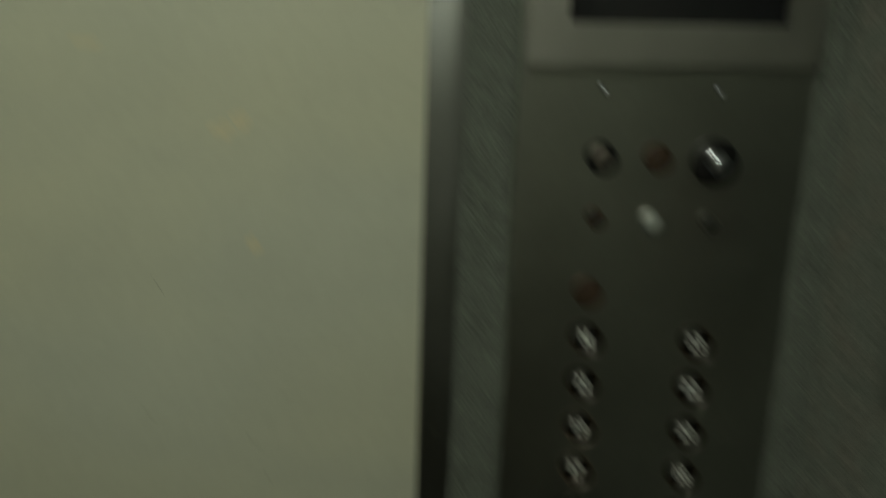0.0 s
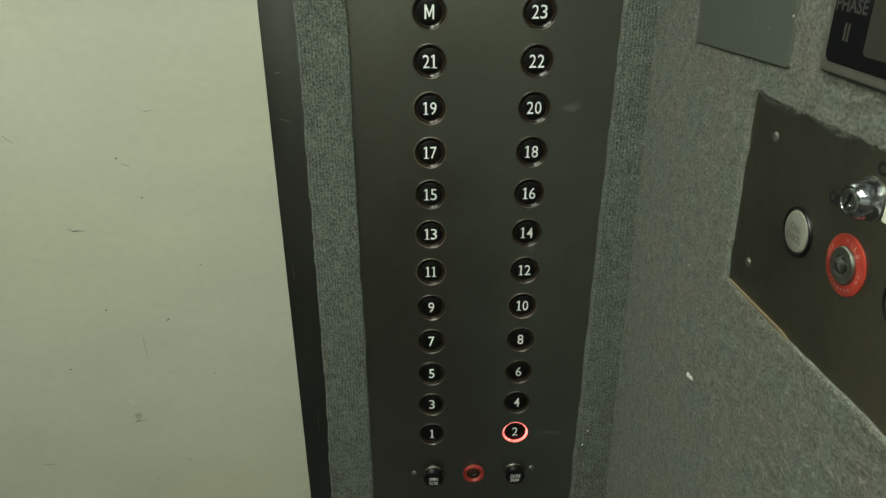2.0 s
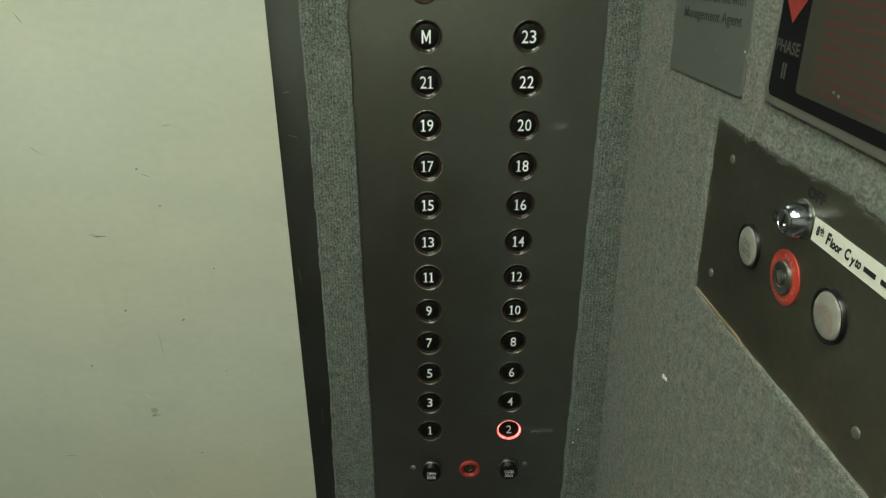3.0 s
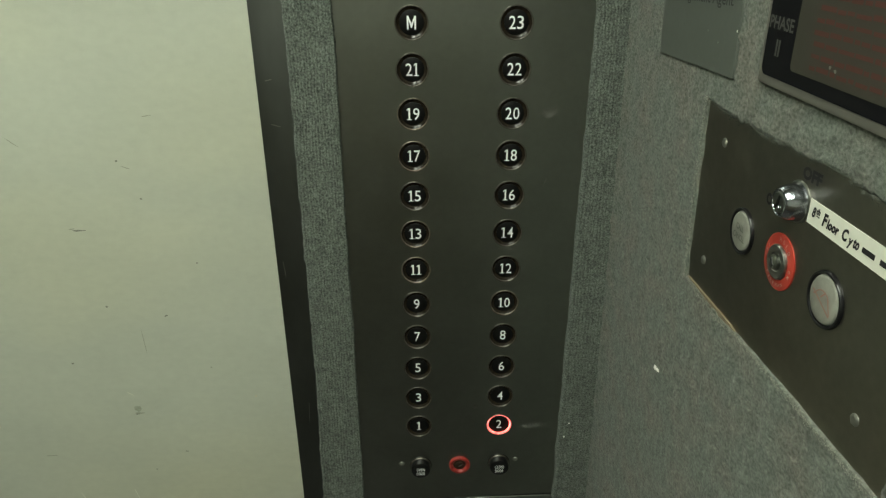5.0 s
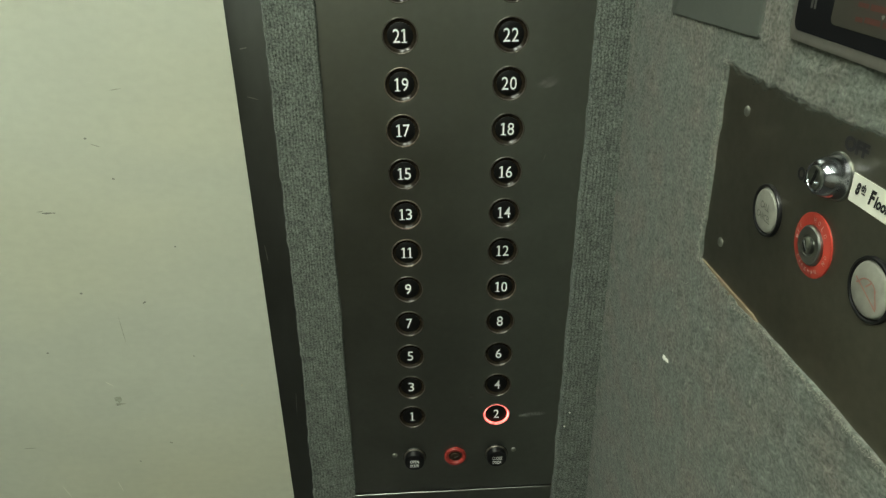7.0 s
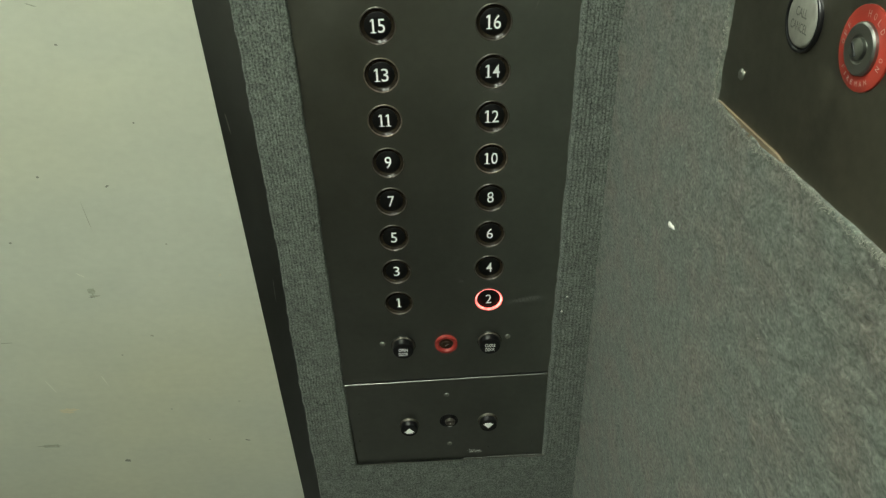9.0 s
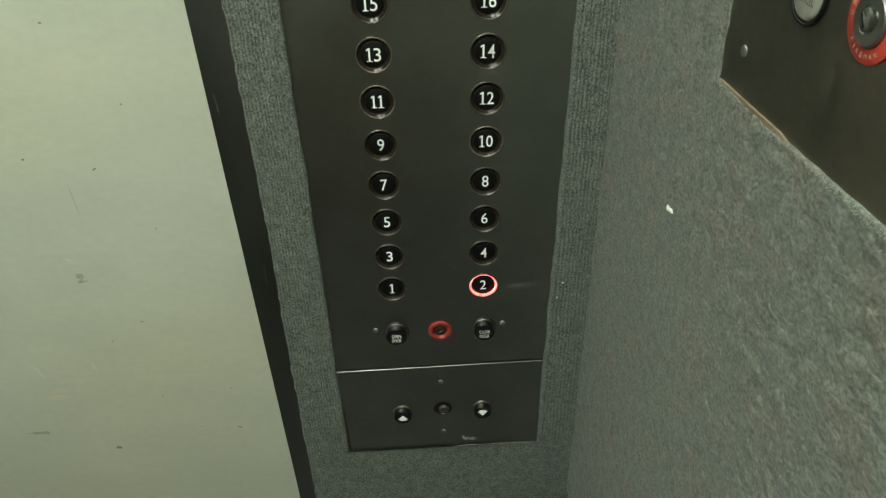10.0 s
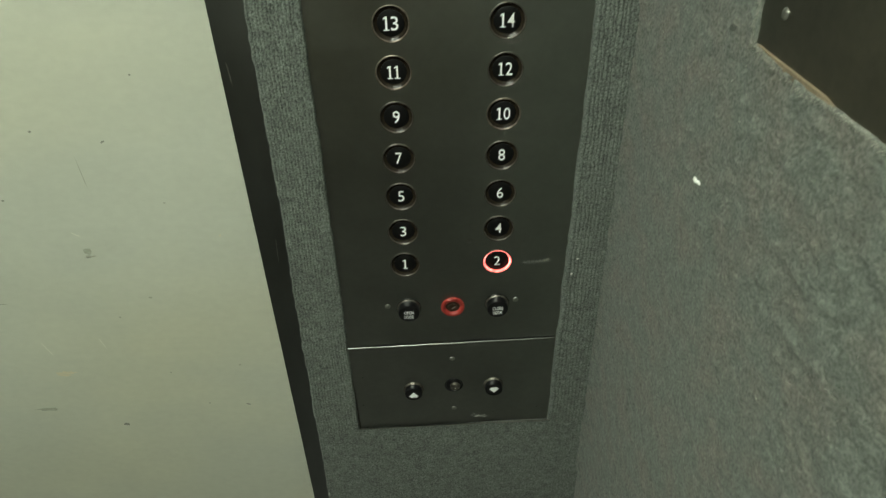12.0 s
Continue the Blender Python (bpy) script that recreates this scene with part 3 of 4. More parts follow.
# flecks caught in the carpet
for i, (m, r) in enumerate([(side(0.1812, -0.0824, 0.001), 0.0018), (side(0.1862, -0.0810, 0.001), 0.0015), (front(0.134, 0.937, 0.0055), 0.0012),
                            (front(0.139, 0.958, 0.0055), 0.0010), (side(0.30, -0.33, 0.001), 0.0010)]):
    bm = bmesh.new()
    bmesh.ops.create_icosphere(bm, subdivisions=2, radius=r)
    rng = random.Random(i)
    for v in bm.verts:
        v.co *= 1 + rng.uniform(-0.35, 0.35)
        v.co.z *= 0.75
        v.co.x *= 1.8 if i < 2 else 1.0
    ob = new("lint_fleck", to_mesh("lint_fleck", bm, M_FLECK))
    ob.matrix_basis = m
    tagged(ob, "small white fleck of lint stuck in the carpet", "lint", "flecks in the carpet")


# ---- small hardware ----
def screw_mesh(r=0.0033, h=0.0012, slots=1):
    bm = lathe([(r, 0), (r, h * 0.3), (r * 0.8, h * 0.8), (r * 0.35, h), (0, h)], 20)
    for k in range(slots):
        box(-r * 0.8, r * 0.8, -r * 0.12, r * 0.12, h * 0.75, h * 1.04, bm=bm) if k == 0 else box(-r * 0.12, r * 0.12, -r * 0.8, r * 0.8, h * 0.75, h * 1.04, bm=bm)
    return to_mesh("screw", bm, M_SCREW, 35)


SCREW = screw_mesh()


def screw(parent, x, y, turn=0, z=0.0):
    return part("screw", SCREW, M_SCREW, parent, at=pose(x, y, z, 0, 0, turn))


def digit_shape(ch):
    """One numeral of unit height, from x = 0; the 1 has a foot."""
    if ch == "1":
        bm = bmesh.new()
        for x0, x1, y0, y1 in ((0.14, 0.28, 0.07, 1.0), (0.0, 0.42, 0.0, 0.0699)):
            bm.faces.new([bm.verts.new(p) for p in ((x0, y0, 0), (x1, y0, 0), (x1, y1, 0), (x0, y1, 0))])
        bm.faces.new([bm.verts.new(p) for p in ((0.0, 0.78, 0), (0.1399, 0.84, 0), (0.1399, 1.0, 0), (0.0, 0.87, 0))])
        return bm, 0.42
    if ch == "M":
        bm = bmesh.new()
        for quad in (((0, 0), (0.13, 0), (0.13, 1), (0, 1)), ((0.57, 0), (0.70, 0), (0.70, 1), (0.57, 1)),
                     ((0.1301, 1), (0.1301, 0.68), (0.31, 0.14), (0.35, 0.42)), ((0.35, 0.4199), (0.39, 0.14), (0.5699, 0.68), (0.5699, 1)), ((0.3101, 0.1399), (0.3899, 0.1399), (0.35, 0.4198))):
            bm.faces.new([bm.verts.new((x, y, 0)) for x, y in quad])
        return bm, 0.70
    me = text_mesh(ch, 0.004)
    bm = bmesh.new()
    bm.from_mesh(me)
    bpy.data.meshes.remove(me)
    xs, ys = [v.co.x for v in bm.verts], [v.co.y for v in bm.verts]
    h = max(ys) - min(ys)
    w = 0.52
    for v in bm.verts:
        v.co.x = (v.co.x - min(xs)) / (max(xs) - min(xs)) * w
        v.co.y = (v.co.y - min(ys)) / h
    return bm, w


def numeral(text, height):
    out = bmesh.new()
    x = 0.0
    for ch in text:
        bm, w = digit_shape(ch)
        for v in bm.verts:
            v.co.x += x
        tmp = bpy.data.meshes.new("numeral")
        bm.to_mesh(tmp)
        bm.free()
        out.from_mesh(tmp)
        bpy.data.meshes.remove(tmp)
        x += w + 0.11
    x -= 0.11
    for v in out.verts:
        v.co = ((v.co.x - x / 2) * height, (v.co.y - 0.5) * height, 0)
    return out


# ---- operating panel ----
panel = thing("operating_panel", front(0, 0), "dark steel lift operating panel with black floor buttons", "control panel")
COLUMN = 0.0508


def button_row(r, x):
    """Height of a floor button; the two columns are not quite level."""
    return 1.4449 - 0.04467 * r if x < 0 else 1.4447 - 0.04460 * r




def pierced_plate(outline, holes, radius, depth, seg=48):
    """A plate with round holes, its front face at z = 0."""
    bm = bmesh.new()
    loops = [outline] + [[(x + radius * math.cos(2 * math.pi * i / seg), y + radius * math.sin(2 * math.pi * i / seg)) for i in range(seg)] for x, y in holes]
    edges = []
    for pts in loops:
        vs = [bm.verts.new((x, y, 0)) for x, y in pts]
        edges += [bm.edges.new((vs[i], vs[(i + 1) % len(vs)])) for i in range(len(vs))]
    bmesh.ops.triangle_fill(bm, use_beauty=True, use_dissolve=False, edges=edges, normal=(0, 0, 1))
    r = bmesh.ops.extrude_edge_only(bm, edges=[e for e in bm.edges if len(e.link_faces) == 1])
    for v in r["geom"]:
        if isinstance(v, bmesh.types.BMVert):
            v.co.z = -depth
    return bm


part("faceplate", pierced_plate([(-0.1262, 0.8326 - 0.0033), (0.1272, 0.8326 + 0.0033), (0.1272, 2.0), (-0.1262, 2.0)],
                                [(x, button_row(r, x)) for r in range(12) for x in (-COLUMN, COLUMN)], 0.0158, 0.003), M_STEEL, panel)

RIM = to_mesh("rim", lathe([(0.0167, 0.0), (0.0166, 0.0006), (0.0162, 0.0008), (0.0158, 0.0006), (0.0155, -0.0002), (0.0153, -0.0014)], 48), M_RIM, 60)
RIM_WORN = RIM.copy()
RIM_WORN.materials[0] = M_RIMWORN
HALO_PROFILE = [(0.0154, -0.0009), (0.0149, -0.0014), (0.0144, -0.0017), (0.0141, -0.0015), (0.0138, -0.0017), (0.0130, -0.0023), (0.0120, -0.0026), (0.0108, -0.0027)]
HALO = to_mesh("halo_ring", lathe(HALO_PROFILE, 48), M_HALO, 60)
LIT = to_mesh("lit_ring", lathe([(0.0155, 0.0006), (0.0150, 0.0002), (0.0142, -0.0006), (0.0132, -0.0013)], 48), M_LIT, 60)
CAP = to_mesh("floor_button", lathe([(0.0119, -0.0028), (0.0119, -0.0020), (0.0112, -0.0015), (0.006, -0.0012), (0, -0.0012)], 48), M_CAP, 40)

rows = [("M", "23"), ("21", "22"), ("19", "20"), ("17", "18"), ("15", "16"), ("13", "14"), ("11", "12"), ("9", "10"), ("7", "8"), ("5", "6"), ("3", "4"), ("1", "2")]
for r, pair in enumerate(rows):
    for side_x, text in zip((-COLUMN, COLUMN), pair):
        z = button_row(r, side_x)
        lit = text == "2"
        b = part("floor_button", CAP, M_CAP, panel, "floor button with a red lit ring" if lit else "", at=pose(side_x, z, 0))
        part("rim", RIM_WORN if text in ("19", "17", "11", "13", "10") else RIM, M_RIM, b, "worn brown rim" if text in ("19", "17", "11", "13", "10") else "", at=pose(0, 0, 0, 0, 0, 37 * r + 90 * (side_x > 0)))
        part("halo_ring", HALO, M_HALO, b)
        if lit:
            part("lit_ring", LIT, M_LIT, b, "glowing red ring")
        part("numeral", numeral(text, 0.0124 if len(text) > 1 else 0.0128), M_WHITE, b, "white numeral " + text, at=pose(0, 0, -0.0009))


def push_button(name, x, z, r, length, label):
    bm = lathe([(r * 1.18, 0), (r * 1.18, 0.0008), (r * 1.05, 0.0016), (r, 0.0017), (r, length - 0.0014), (r - 0.0005, length - 0.0004), (r - 0.0016, length), (0, length)], 40)
    return part(name, bm, M_BLACK, panel, label, at=pose(x, z, 0), smooth=35)


for x, words, label in ((-0.0495, ("OPEN", "DOOR"), "open door push button"), (0.0525, ("CLOSE", "DOOR"), "close door push button")):
    z = 0.8895 + (0.002 if x > 0 else 0)
    b = push_button("door_button", x, z, 0.0122, 0.011, label)
    part("collar", lathe([(0.0138, 0.0), (0.0138, 0.001), (0.0128, 0.0022), (0.0123, 0.0022)], 40), M_RIM, b, at=pose(0, 0, 0.0001), smooth=40)
    for k, word in enumerate(words):
        part("lettering", lettering(word, 0.0122 if len(word) > 4 else 0.0108, 0.0048, weight=0.008), M_WHITE, b, at=pose(0, 0.0022 - 0.0066 * k, 0.0110))

alarm = part("alarm_button", lathe([(0.0136, 0), (0.0136, 0.0022), (0.0128, 0.0034), (0.0102, 0.0034), (0.0088, 0.0022), (0.0082, 0.0004)], 44), M_REDDULL, panel, "red ringed alarm key switch", at=pose(0.0013, 0.8895, 0), smooth=40)
part("keyhole", lathe([(0.0082, 0.0003), (0.0078, 0.0006), (0.0048, 0.0006), (0.0045, 0.0016), (0.0030, 0.0018), (0, 0.0014)], 32), M_RUST, alarm, smooth=35)
part("key_core", box(-0.0028, 0.0028, -0.0006, 0.0006, 0.0012, 0.0021, 0.0002), M_SCREW, alarm, at=pose(0.001, -0.001, 0, 0, 0, 35))
screw(panel, -0.0740, 0.8925, 20)
screw(panel, 0.0740, 0.8965, 70)

# upper controls
DOME = to_mesh("screw", lathe([(0.0038, 0), (0.0036, 0.0010), (0.0028, 0.0019), (0.0015, 0.0024), (0, 0.0026)], 24), M_CHROME, 60)
for x, z in ((-0.0520, 1.6715), (0.0475, 1.6725)):
    part("screw", DOME, M_CHROME, panel, "bright domed screw", at=pose(x, z, 0))
plug = part("blank_plug", lathe([(0.0140, 0), (0.0140, 0.0012), (0.0128, 0.0022), (0.006, 0.0019), (0, 0.0017)], 36), M_RUST, panel, "tarnished brown blank plug", at=pose(-0.0525, 1.4892, 0), smooth=40)


def key_switch(x, z, r, mat, core, label, parent=panel):
    k = part("key_switch", lathe([(r, 0), (r, 0.0016), (r * 0.9, 0.0030), (r * 0.72, 0.0030), (r * 0.66, 0.0014), (0, 0.0012)], 36), mat, parent, label, at=pose(x, z, 0), smooth=40)
    part("core", lathe([(r * 0.60, 0.0011), (r * 0.60, 0.0024), (r * 0.5, 0.0030), (0, 0.0030)], 28), core, k, smooth=40)
    part("slot", box(-r * 0.09, r * 0.09, -r * 0.36, r * 0.36, 0.0026, 0.0032), M_BLACK, k)
    return k


key_switch(-0.0490, 1.6125, 0.0145, M_BLACK, M_RIM, "black ringed key switch")
key_switch(0.0000, 1.6135, 0.0130, M_RUST, M_RUST, "tarnished brown key switch")
knob = part("rotary_knob", lathe([(0.0205, 0), (0.0205, 0.0035), (0.0190, 0.0065), (0.0140, 0.0080), (0.0115, 0.0080)], 48), M_BLACK, panel, "black rotary knob with a chrome dome", at=pose(0.0495, 1.6120, 0), smooth=40)
part("dome", lathe([(0.0116, 0.0060), (0.0112, 0.0110), (0.0090, 0.0140), (0.0050, 0.0155), (0, 0.0160)], 40), M_CHROME, knob, "chrome dome", smooth=60)
key_switch(-0.0510, 1.5585, 0.0090, M_RUST, M_BLACK, "small tarnished key switch")
key_switch(0.0505, 1.5575, 0.0090, M_STEEL, M_BLACK, "small steel key switch")
lampb = part("pilot_lamp", lathe([(0.0110, 0), (0.0110, 0.0012), (0.0102, 0.0018)], 36), M_STEEL, panel, "round white pilot lamp", at=pose(-0.0010, 1.5570, 0), smooth=40)
part("lens", lathe([(0.0102, 0.0008), (0.0098, 0.0030), (0.0070, 0.0052), (0, 0.0062)], 36), M_LAMP, lampb, "milky white lens", smooth=60)
# faint scribble beside the lowest floor button
M_TRACE = material("faint_scratching", (0.20, 0.205, 0.19), 0.55)
for k, (x, y, h, turn) in enumerate([(0.0815, 0.9515, 0.0030, -35), (0.0840, 0.9520, 0.0034, 25), (0.0880, 0.9520, 0.0034, 5), (0.0925, 0.9530, 0.0030, -8), (0.0965, 0.9530, 0.0034, 30), (0.1000, 0.9535, 0.0030, -20),
                                     (0.1045, 0.9545, 0.0036, 3), (0.1075, 0.9540, 0.0030, 40), (0.0900, 0.9490, 0.0016, 85), (0.1060, 0.9515, 0.0018, 80)]):
    part("scratch_stroke", blob(0.0006, h, 80 + k, 10, 0.25, 0.0002), M_TRACE, panel, at=pose(x, y, 0, 0, 0, turn))
for k, (x, y, rx, ry, turn) in enumerate([(0.088, 1.356, 0.010, 0.004, 15), (0.020, 0.9835, 0.004, 0.003, 0), (0.055, 1.2035, 0.012, 0.0022, 5), (-0.098, 1.30, 0.010, 0.0006, 12), (0.09, 1.285, 0.0007, 0.010, -20)]):
    part("smudge", blob(rx, ry, 120 + k, 16, 0.3, 0.00012), M_SMUDGE, panel, at=pose(x, y, 0, 0, 0, turn))

display = thing("floor_display", front(0, 0, 0.0002), "brushed steel floor display with a dark window", "display")
bm = bmesh.new()
for pts in ([(-0.1200, 1.6900), (0.1235, 1.6945), (0.1235, 1.7268), (-0.1200, 1.7250)], [(-0.1200, 1.8060), (0.1235, 1.8060), (0.1235, 1.8400), (-0.1200, 1.8400)],
            [(-0.1200, 1.7251), (-0.0870, 1.7254), (-0.0870, 1.8059), (-0.1200, 1.8059)], [(0.0930, 1.7267), (0.1235, 1.7269), (0.1235, 1.8059), (0.0930, 1.8059)]):
    prism(pts, 0.0, 0.0120, bm=bm)
part("bezel", bm, M_BEZEL, display)
part("screen", prism([(-0.0869, 1.7256), (0.0929, 1.7269), (0.0929, 1.8058), (-0.0869, 1.8058)], 0.0, 0.0060), M_GLASS, display, "dark glossy display window")

# lower plate
lower = thing("inspection_plate", front(0, 0.7525, 0.0, 1.5), "dark steel plate with up and down buttons", "control plate")
part("plate", prism([(-0.1245, -0.0745), (0.1270, -0.0770), (0.1270, 0.0778), (-0.1245, 0.0778)], -0.003, 0.0014, 0.0007), M_STEEL, lower)
for x, y, name, label, flip in ((-0.0495, -0.0015, "up_button", "black up button with a white arrow", 1), (0.0525, -0.0010, "down_button", "black down button with a white arrow", -1)):
    b = part(name, lathe([(0.0130, 0), (0.0130, 0.0008), (0.0117, 0.0018), (0.0112, 0.0018), (0.0112, 0.0080), (0.0106, 0.0090), (0, 0.0092)], 40), M_BLACK, lower, label, at=pose(x, y, 0.0014), smooth=35)
    part("collar", lathe([(0.0131, 0.0), (0.0131, 0.0011), (0.0121, 0.0022), (0.0113, 0.0022)], 40), M_RIM, b, smooth=40)
    pts = [(-0.0064, -0.0020), (0.0, 0.0056), (0.0064, -0.0020), (0.0042, -0.0020), (0.0042, -0.0042), (-0.0042, -0.0042), (-0.0042, -0.0020)]
    part("arrow", prism([(px, py * flip) for px, py in (pts if flip > 0 else pts[::-1])], 0.0093, 0.0096), M_WHITE, b, "white arrow", at=pose(0, -0.001 if flip > 0 else 0.001, 0))
lock = part("key_switch", lathe([(0.0118, 0.0), (0.0118, 0.0010), (0.0108, 0.0014), (0.0098, 0.0003), (0, 0.0003)], 36), M_BLACK, lower, "recessed key switch", at=pose(0.0020, 0.0030, 0.0014), smooth=35)
part("core", lathe([(0.0064, 0.0002), (0.0064, 0.0026), (0.0052, 0.0036), (0.0025, 0.0036), (0.0020, 0.0024), (0, 0.0024)], 28), M_RIM, lock, "worn steel core", at=pose(0.0015, -0.0012, 0), smooth=35)
part("recess", lathe([(0.0097, 0.0004), (0.0066, 0.0005)], 32), M_BLACK, lock)
for x, y, t in ((0.0014, 0.0510, 30), (0.0010, -0.0425, 15)):
    screw(lower, x, y, t, 0.0014)
M_CHIP = material("chip", (0.62, 0.64, 0.60), 0.55, vary=0.3, scale=400)
rng = random.Random(17)
CHIPS = [(0.0245, -0.0625, 0.0010, 0.0007, 0), (0.0272, -0.0600, 0.0022, 0.0006, -60), (0.0295, -0.0648, 0.0026, 0.0008, 20), (0.0330, -0.0622, 0.0017, 0.0007, 75),
         (0.0352, -0.0650, 0.0012, 0.0009, 0), (0.0392, -0.0636, 0.0030, 0.0008, 30), (0.0410, -0.0668, 0.0026, 0.0008, 12), (0.0300, -0.0618, 0.0008, 0.0006, 0)]
CHIPS += [(0.052, -0.057, 0.0009, 0.0008, 0), (0.110, -0.052, 0.0005, 0.0012, 0), (-0.117, -0.03, 0.0008, 0.0010, 0), (-0.112, 0.022, 0.0007, 0.0009, 0)]
for k, (x, y, rx, ry, t) in enumerate(CHIPS):
    part("paint_chip", blob(rx, ry, 50 + k, 10, 0.5, 0.0002), M_SIGN if k > 7 else M_CHIP, lower, at=pose(x, y + 0.0035, 0.0014, 0, 0, t))
part("worn_edge", prism([(0.018, -0.0751), (0.1262, -0.0762), (0.1262, -0.0720), (0.1252, -0.0720), (0.1250, -0.0751), (0.018, -0.0743)], 0.0014, 0.00165), M_EDGE, lower, "worn pale edge")

# ---- side wall: key switch plate ----
kp = thing("key_switch_plate", side(PU, PV, -0.0020, PROLL), "dark steel key switch plate set into the side wall carpet", "control plate")


def on_plate(u, v):
    """From wall coordinates to the plate's own."""
    a, b = u - PU, v - PV
    return a * c_ + b * s_, -a * s_ + b * c_


part("plate", prism(rounded(PW + 0.016, PH + 0.014, 0.001), -0.003, 0.0, 0.0004), M_BRONZE, kp)
for u, v, t in ((0.2420, 0.1476, 10), (0.2377, 0.0557, 50), (0.4332, 0.0663, 80), (0.4340, 0.1580, 35)):
    screw(kp, *on_plate(u, v), t)


def bezel_lamp(name, u, v, label):
    b = part(name, lathe([(0.0156, 0), (0.0156, 0.0014), (0.0152, 0.0020), (0.0142, 0.0020), (0.0138, 0.0016), (0.0137, 0.0001)], 48), M_BLACK, kp, label, at=pose(*on_plate(u, v), 0), smooth=40)
    part("lens", lathe([(0.0135, 0.0002), (0.0132, 0.0012), (0.0126, 0.0019), (0.0116, 0.0022), (0.0060, 0.0024), (0, 0.0024)], 40), M_CREAM, b, "cream plastic lens", smooth=60)
    return b


b = bezel_lamp("cancel_button", 0.2892, 0.1024, "round cream call cancel button with a black bezel")
part("lettering", lettering("CALL", 0.0105, 0.0042, 0.0027, 0.01), M_SOFTINK, b, at=pose(0.0005, 0.0030, 0))
part("lettering", lettering("CANCEL", 0.0158, 0.0042, 0.0027, 0.01), M_SOFTINK, b, at=pose(0.0005, -0.0034, 0))
b = bezel_lamp("fire_lamp", 0.3893, 0.1085, "round cream indicator lamp with a faded red pictogram")
bm = bmesh.new()
for k in range(14):
    a0, a1 = radians(20 + 10 * k), radians(30 + 10 * k)
    bm.faces.new([bm.verts.new((r * math.cos(a), r * 0.85 * math.sin(a) - 0.0005, 0.0027)) for r, a in ((0.0062, a0), (0.0062, a1), (0.0069, a1), (0.0069, a0))])
for x0, y0, x1, y1 in ((-0.0088, 0.0028, 0.0090, -0.0060), (-0.0058, 0.0014, -0.0078, 0.0005), (0.0052, 0.0030, 0.0088, -0.0052), (-0.0010, 0.0012, 0.0022, 0.0046)):
    d = Vector((x1 - x0, y1 - y0, 0)).normalized()
    n = Vector((-d.y, d.x, 0)) * 0.0004
    bm.faces.new([bm.verts.new(Vector((x, y, 0.0028)) + s * n) for x, y, s in ((x0, y0, 1), (x0, y0, -1), (x1, y1, -1), (x1, y1, 1))])
part("pictogram", bm, M_PINKISH, b, "faded red hat pictogram")

hold = part("hold_switch", lathe([(0.0172, 0), (0.0172, 0.0008), (0.0166, 0.0012), (0.0108, 0.0012), (0.0106, 0.0004)], 48), M_RED, kp, "red ringed key switch with small white lettering", at=pose(*on_plate(0.3392, 0.1053), 0), smooth=35)
part("cylinder", lathe([(0.0106, 0.0004), (0.0106, 0.0022), (0.0098, 0.0030), (0.0060, 0.0030), (0.0054, 0.0022), (0, 0.0022)], 40), M_BEZEL, hold, "steel lock cylinder", smooth=35)
part("core", lathe([(0.0046, 0.0021), (0.0046, 0.0038), (0.0036, 0.0046), (0, 0.0048)], 28), M_STEEL, hold, smooth=40)
part("slot", box(-0.0005, 0.0005, -0.0030, 0.0030, 0.0042, 0.0052), M_BLACK, hold, at=pose(0, 0, 0, 0, 0, 40))
for k, ch in enumerate("HOLD"):
    a = radians(94 - 17 * k)
    part("letter", lettering(ch, 0.0018, 0.0026, 0.0014, 0.0), M_FADED, hold, at=pose(0.0138 * math.cos(a), 0.0138 * math.sin(a), 0, 0, 0, math.degrees(a) - 90))
for k, ch in enumerate("OFF"):
    a = radians(183 - 15 * k)
    part("letter", lettering(ch, 0.0017, 0.0023, 0.0014, 0.0), M_FADED, hold, at=pose(0.0138 * math.cos(a), 0.0138 * math.sin(a), 0, 0, 0, math.degrees(a) - 90))
for k, ch in enumerate("ON"):
    a = radians(-2 - 15 * k)
    part("letter", lettering(ch, 0.0017, 0.0023, 0.0014, 0.0), M_FADED, hold, at=pose(0.0138 * math.cos(a), 0.0138 * math.sin(a), 0, 0, 0, math.degrees(a) - 90))
for k, ch in enumerate("FIREMAN"):
    a = radians(228 + 13.0 * k)
    part("letter", lettering(ch, 0.0006 if ch == "I" else 0.0016, 0.0020, 0.0014, 0.0), M_FADED, hold, at=pose(0.0138 * math.cos(a), 0.0138 * math.sin(a), 0, 0, 0, math.degrees(a) + 90))

keylock = part("key_lock", lathe([(0.0113, 0), (0.0100, 0.0068), (0.0096, 0.0078), (0.0092, 0.0088), (0.0086, 0.0104), (0.0076, 0.0114), (0.0070, 0.0115), (0.0066, 0.0108), (0, 0.0108)], 64),
               M_CHROME, kp, "protruding chrome key lock", at=pose(*on_plate(0.3450, 0.1455), 0), smooth=25)
part("collar", lathe([(0.0121, 0.0), (0.0121, 0.0006), (0.0117, 0.0010), (0.0110, 0.0011)], 40), M_STEEL, keylock, "dull steel collar", smooth=35)
part("core", lathe([(0.0060, 0.0107), (0.0060, 0.0113), (0.0054, 0.0118), (0.0020, 0.0118), (0.0016, 0.0111), (0, 0.0111)], 32), M_STEEL, keylock, "dark lock core", smooth=35)
part("slot", box(-0.0042, 0.0042, -0.0008, 0.0008, 0.0115, 0.0121), M_BLACK, keylock, at=pose(0, 0, 0, 0, 0, 70))
part("pin", lathe([(0.0011, 0.0116), (0.0011, 0.0126), (0.0006, 0.0131), (0, 0.0132)], 16), M_CHROME, keylock, "bright lock pin", at=pose(0.0026, -0.0022, 0), smooth=50)
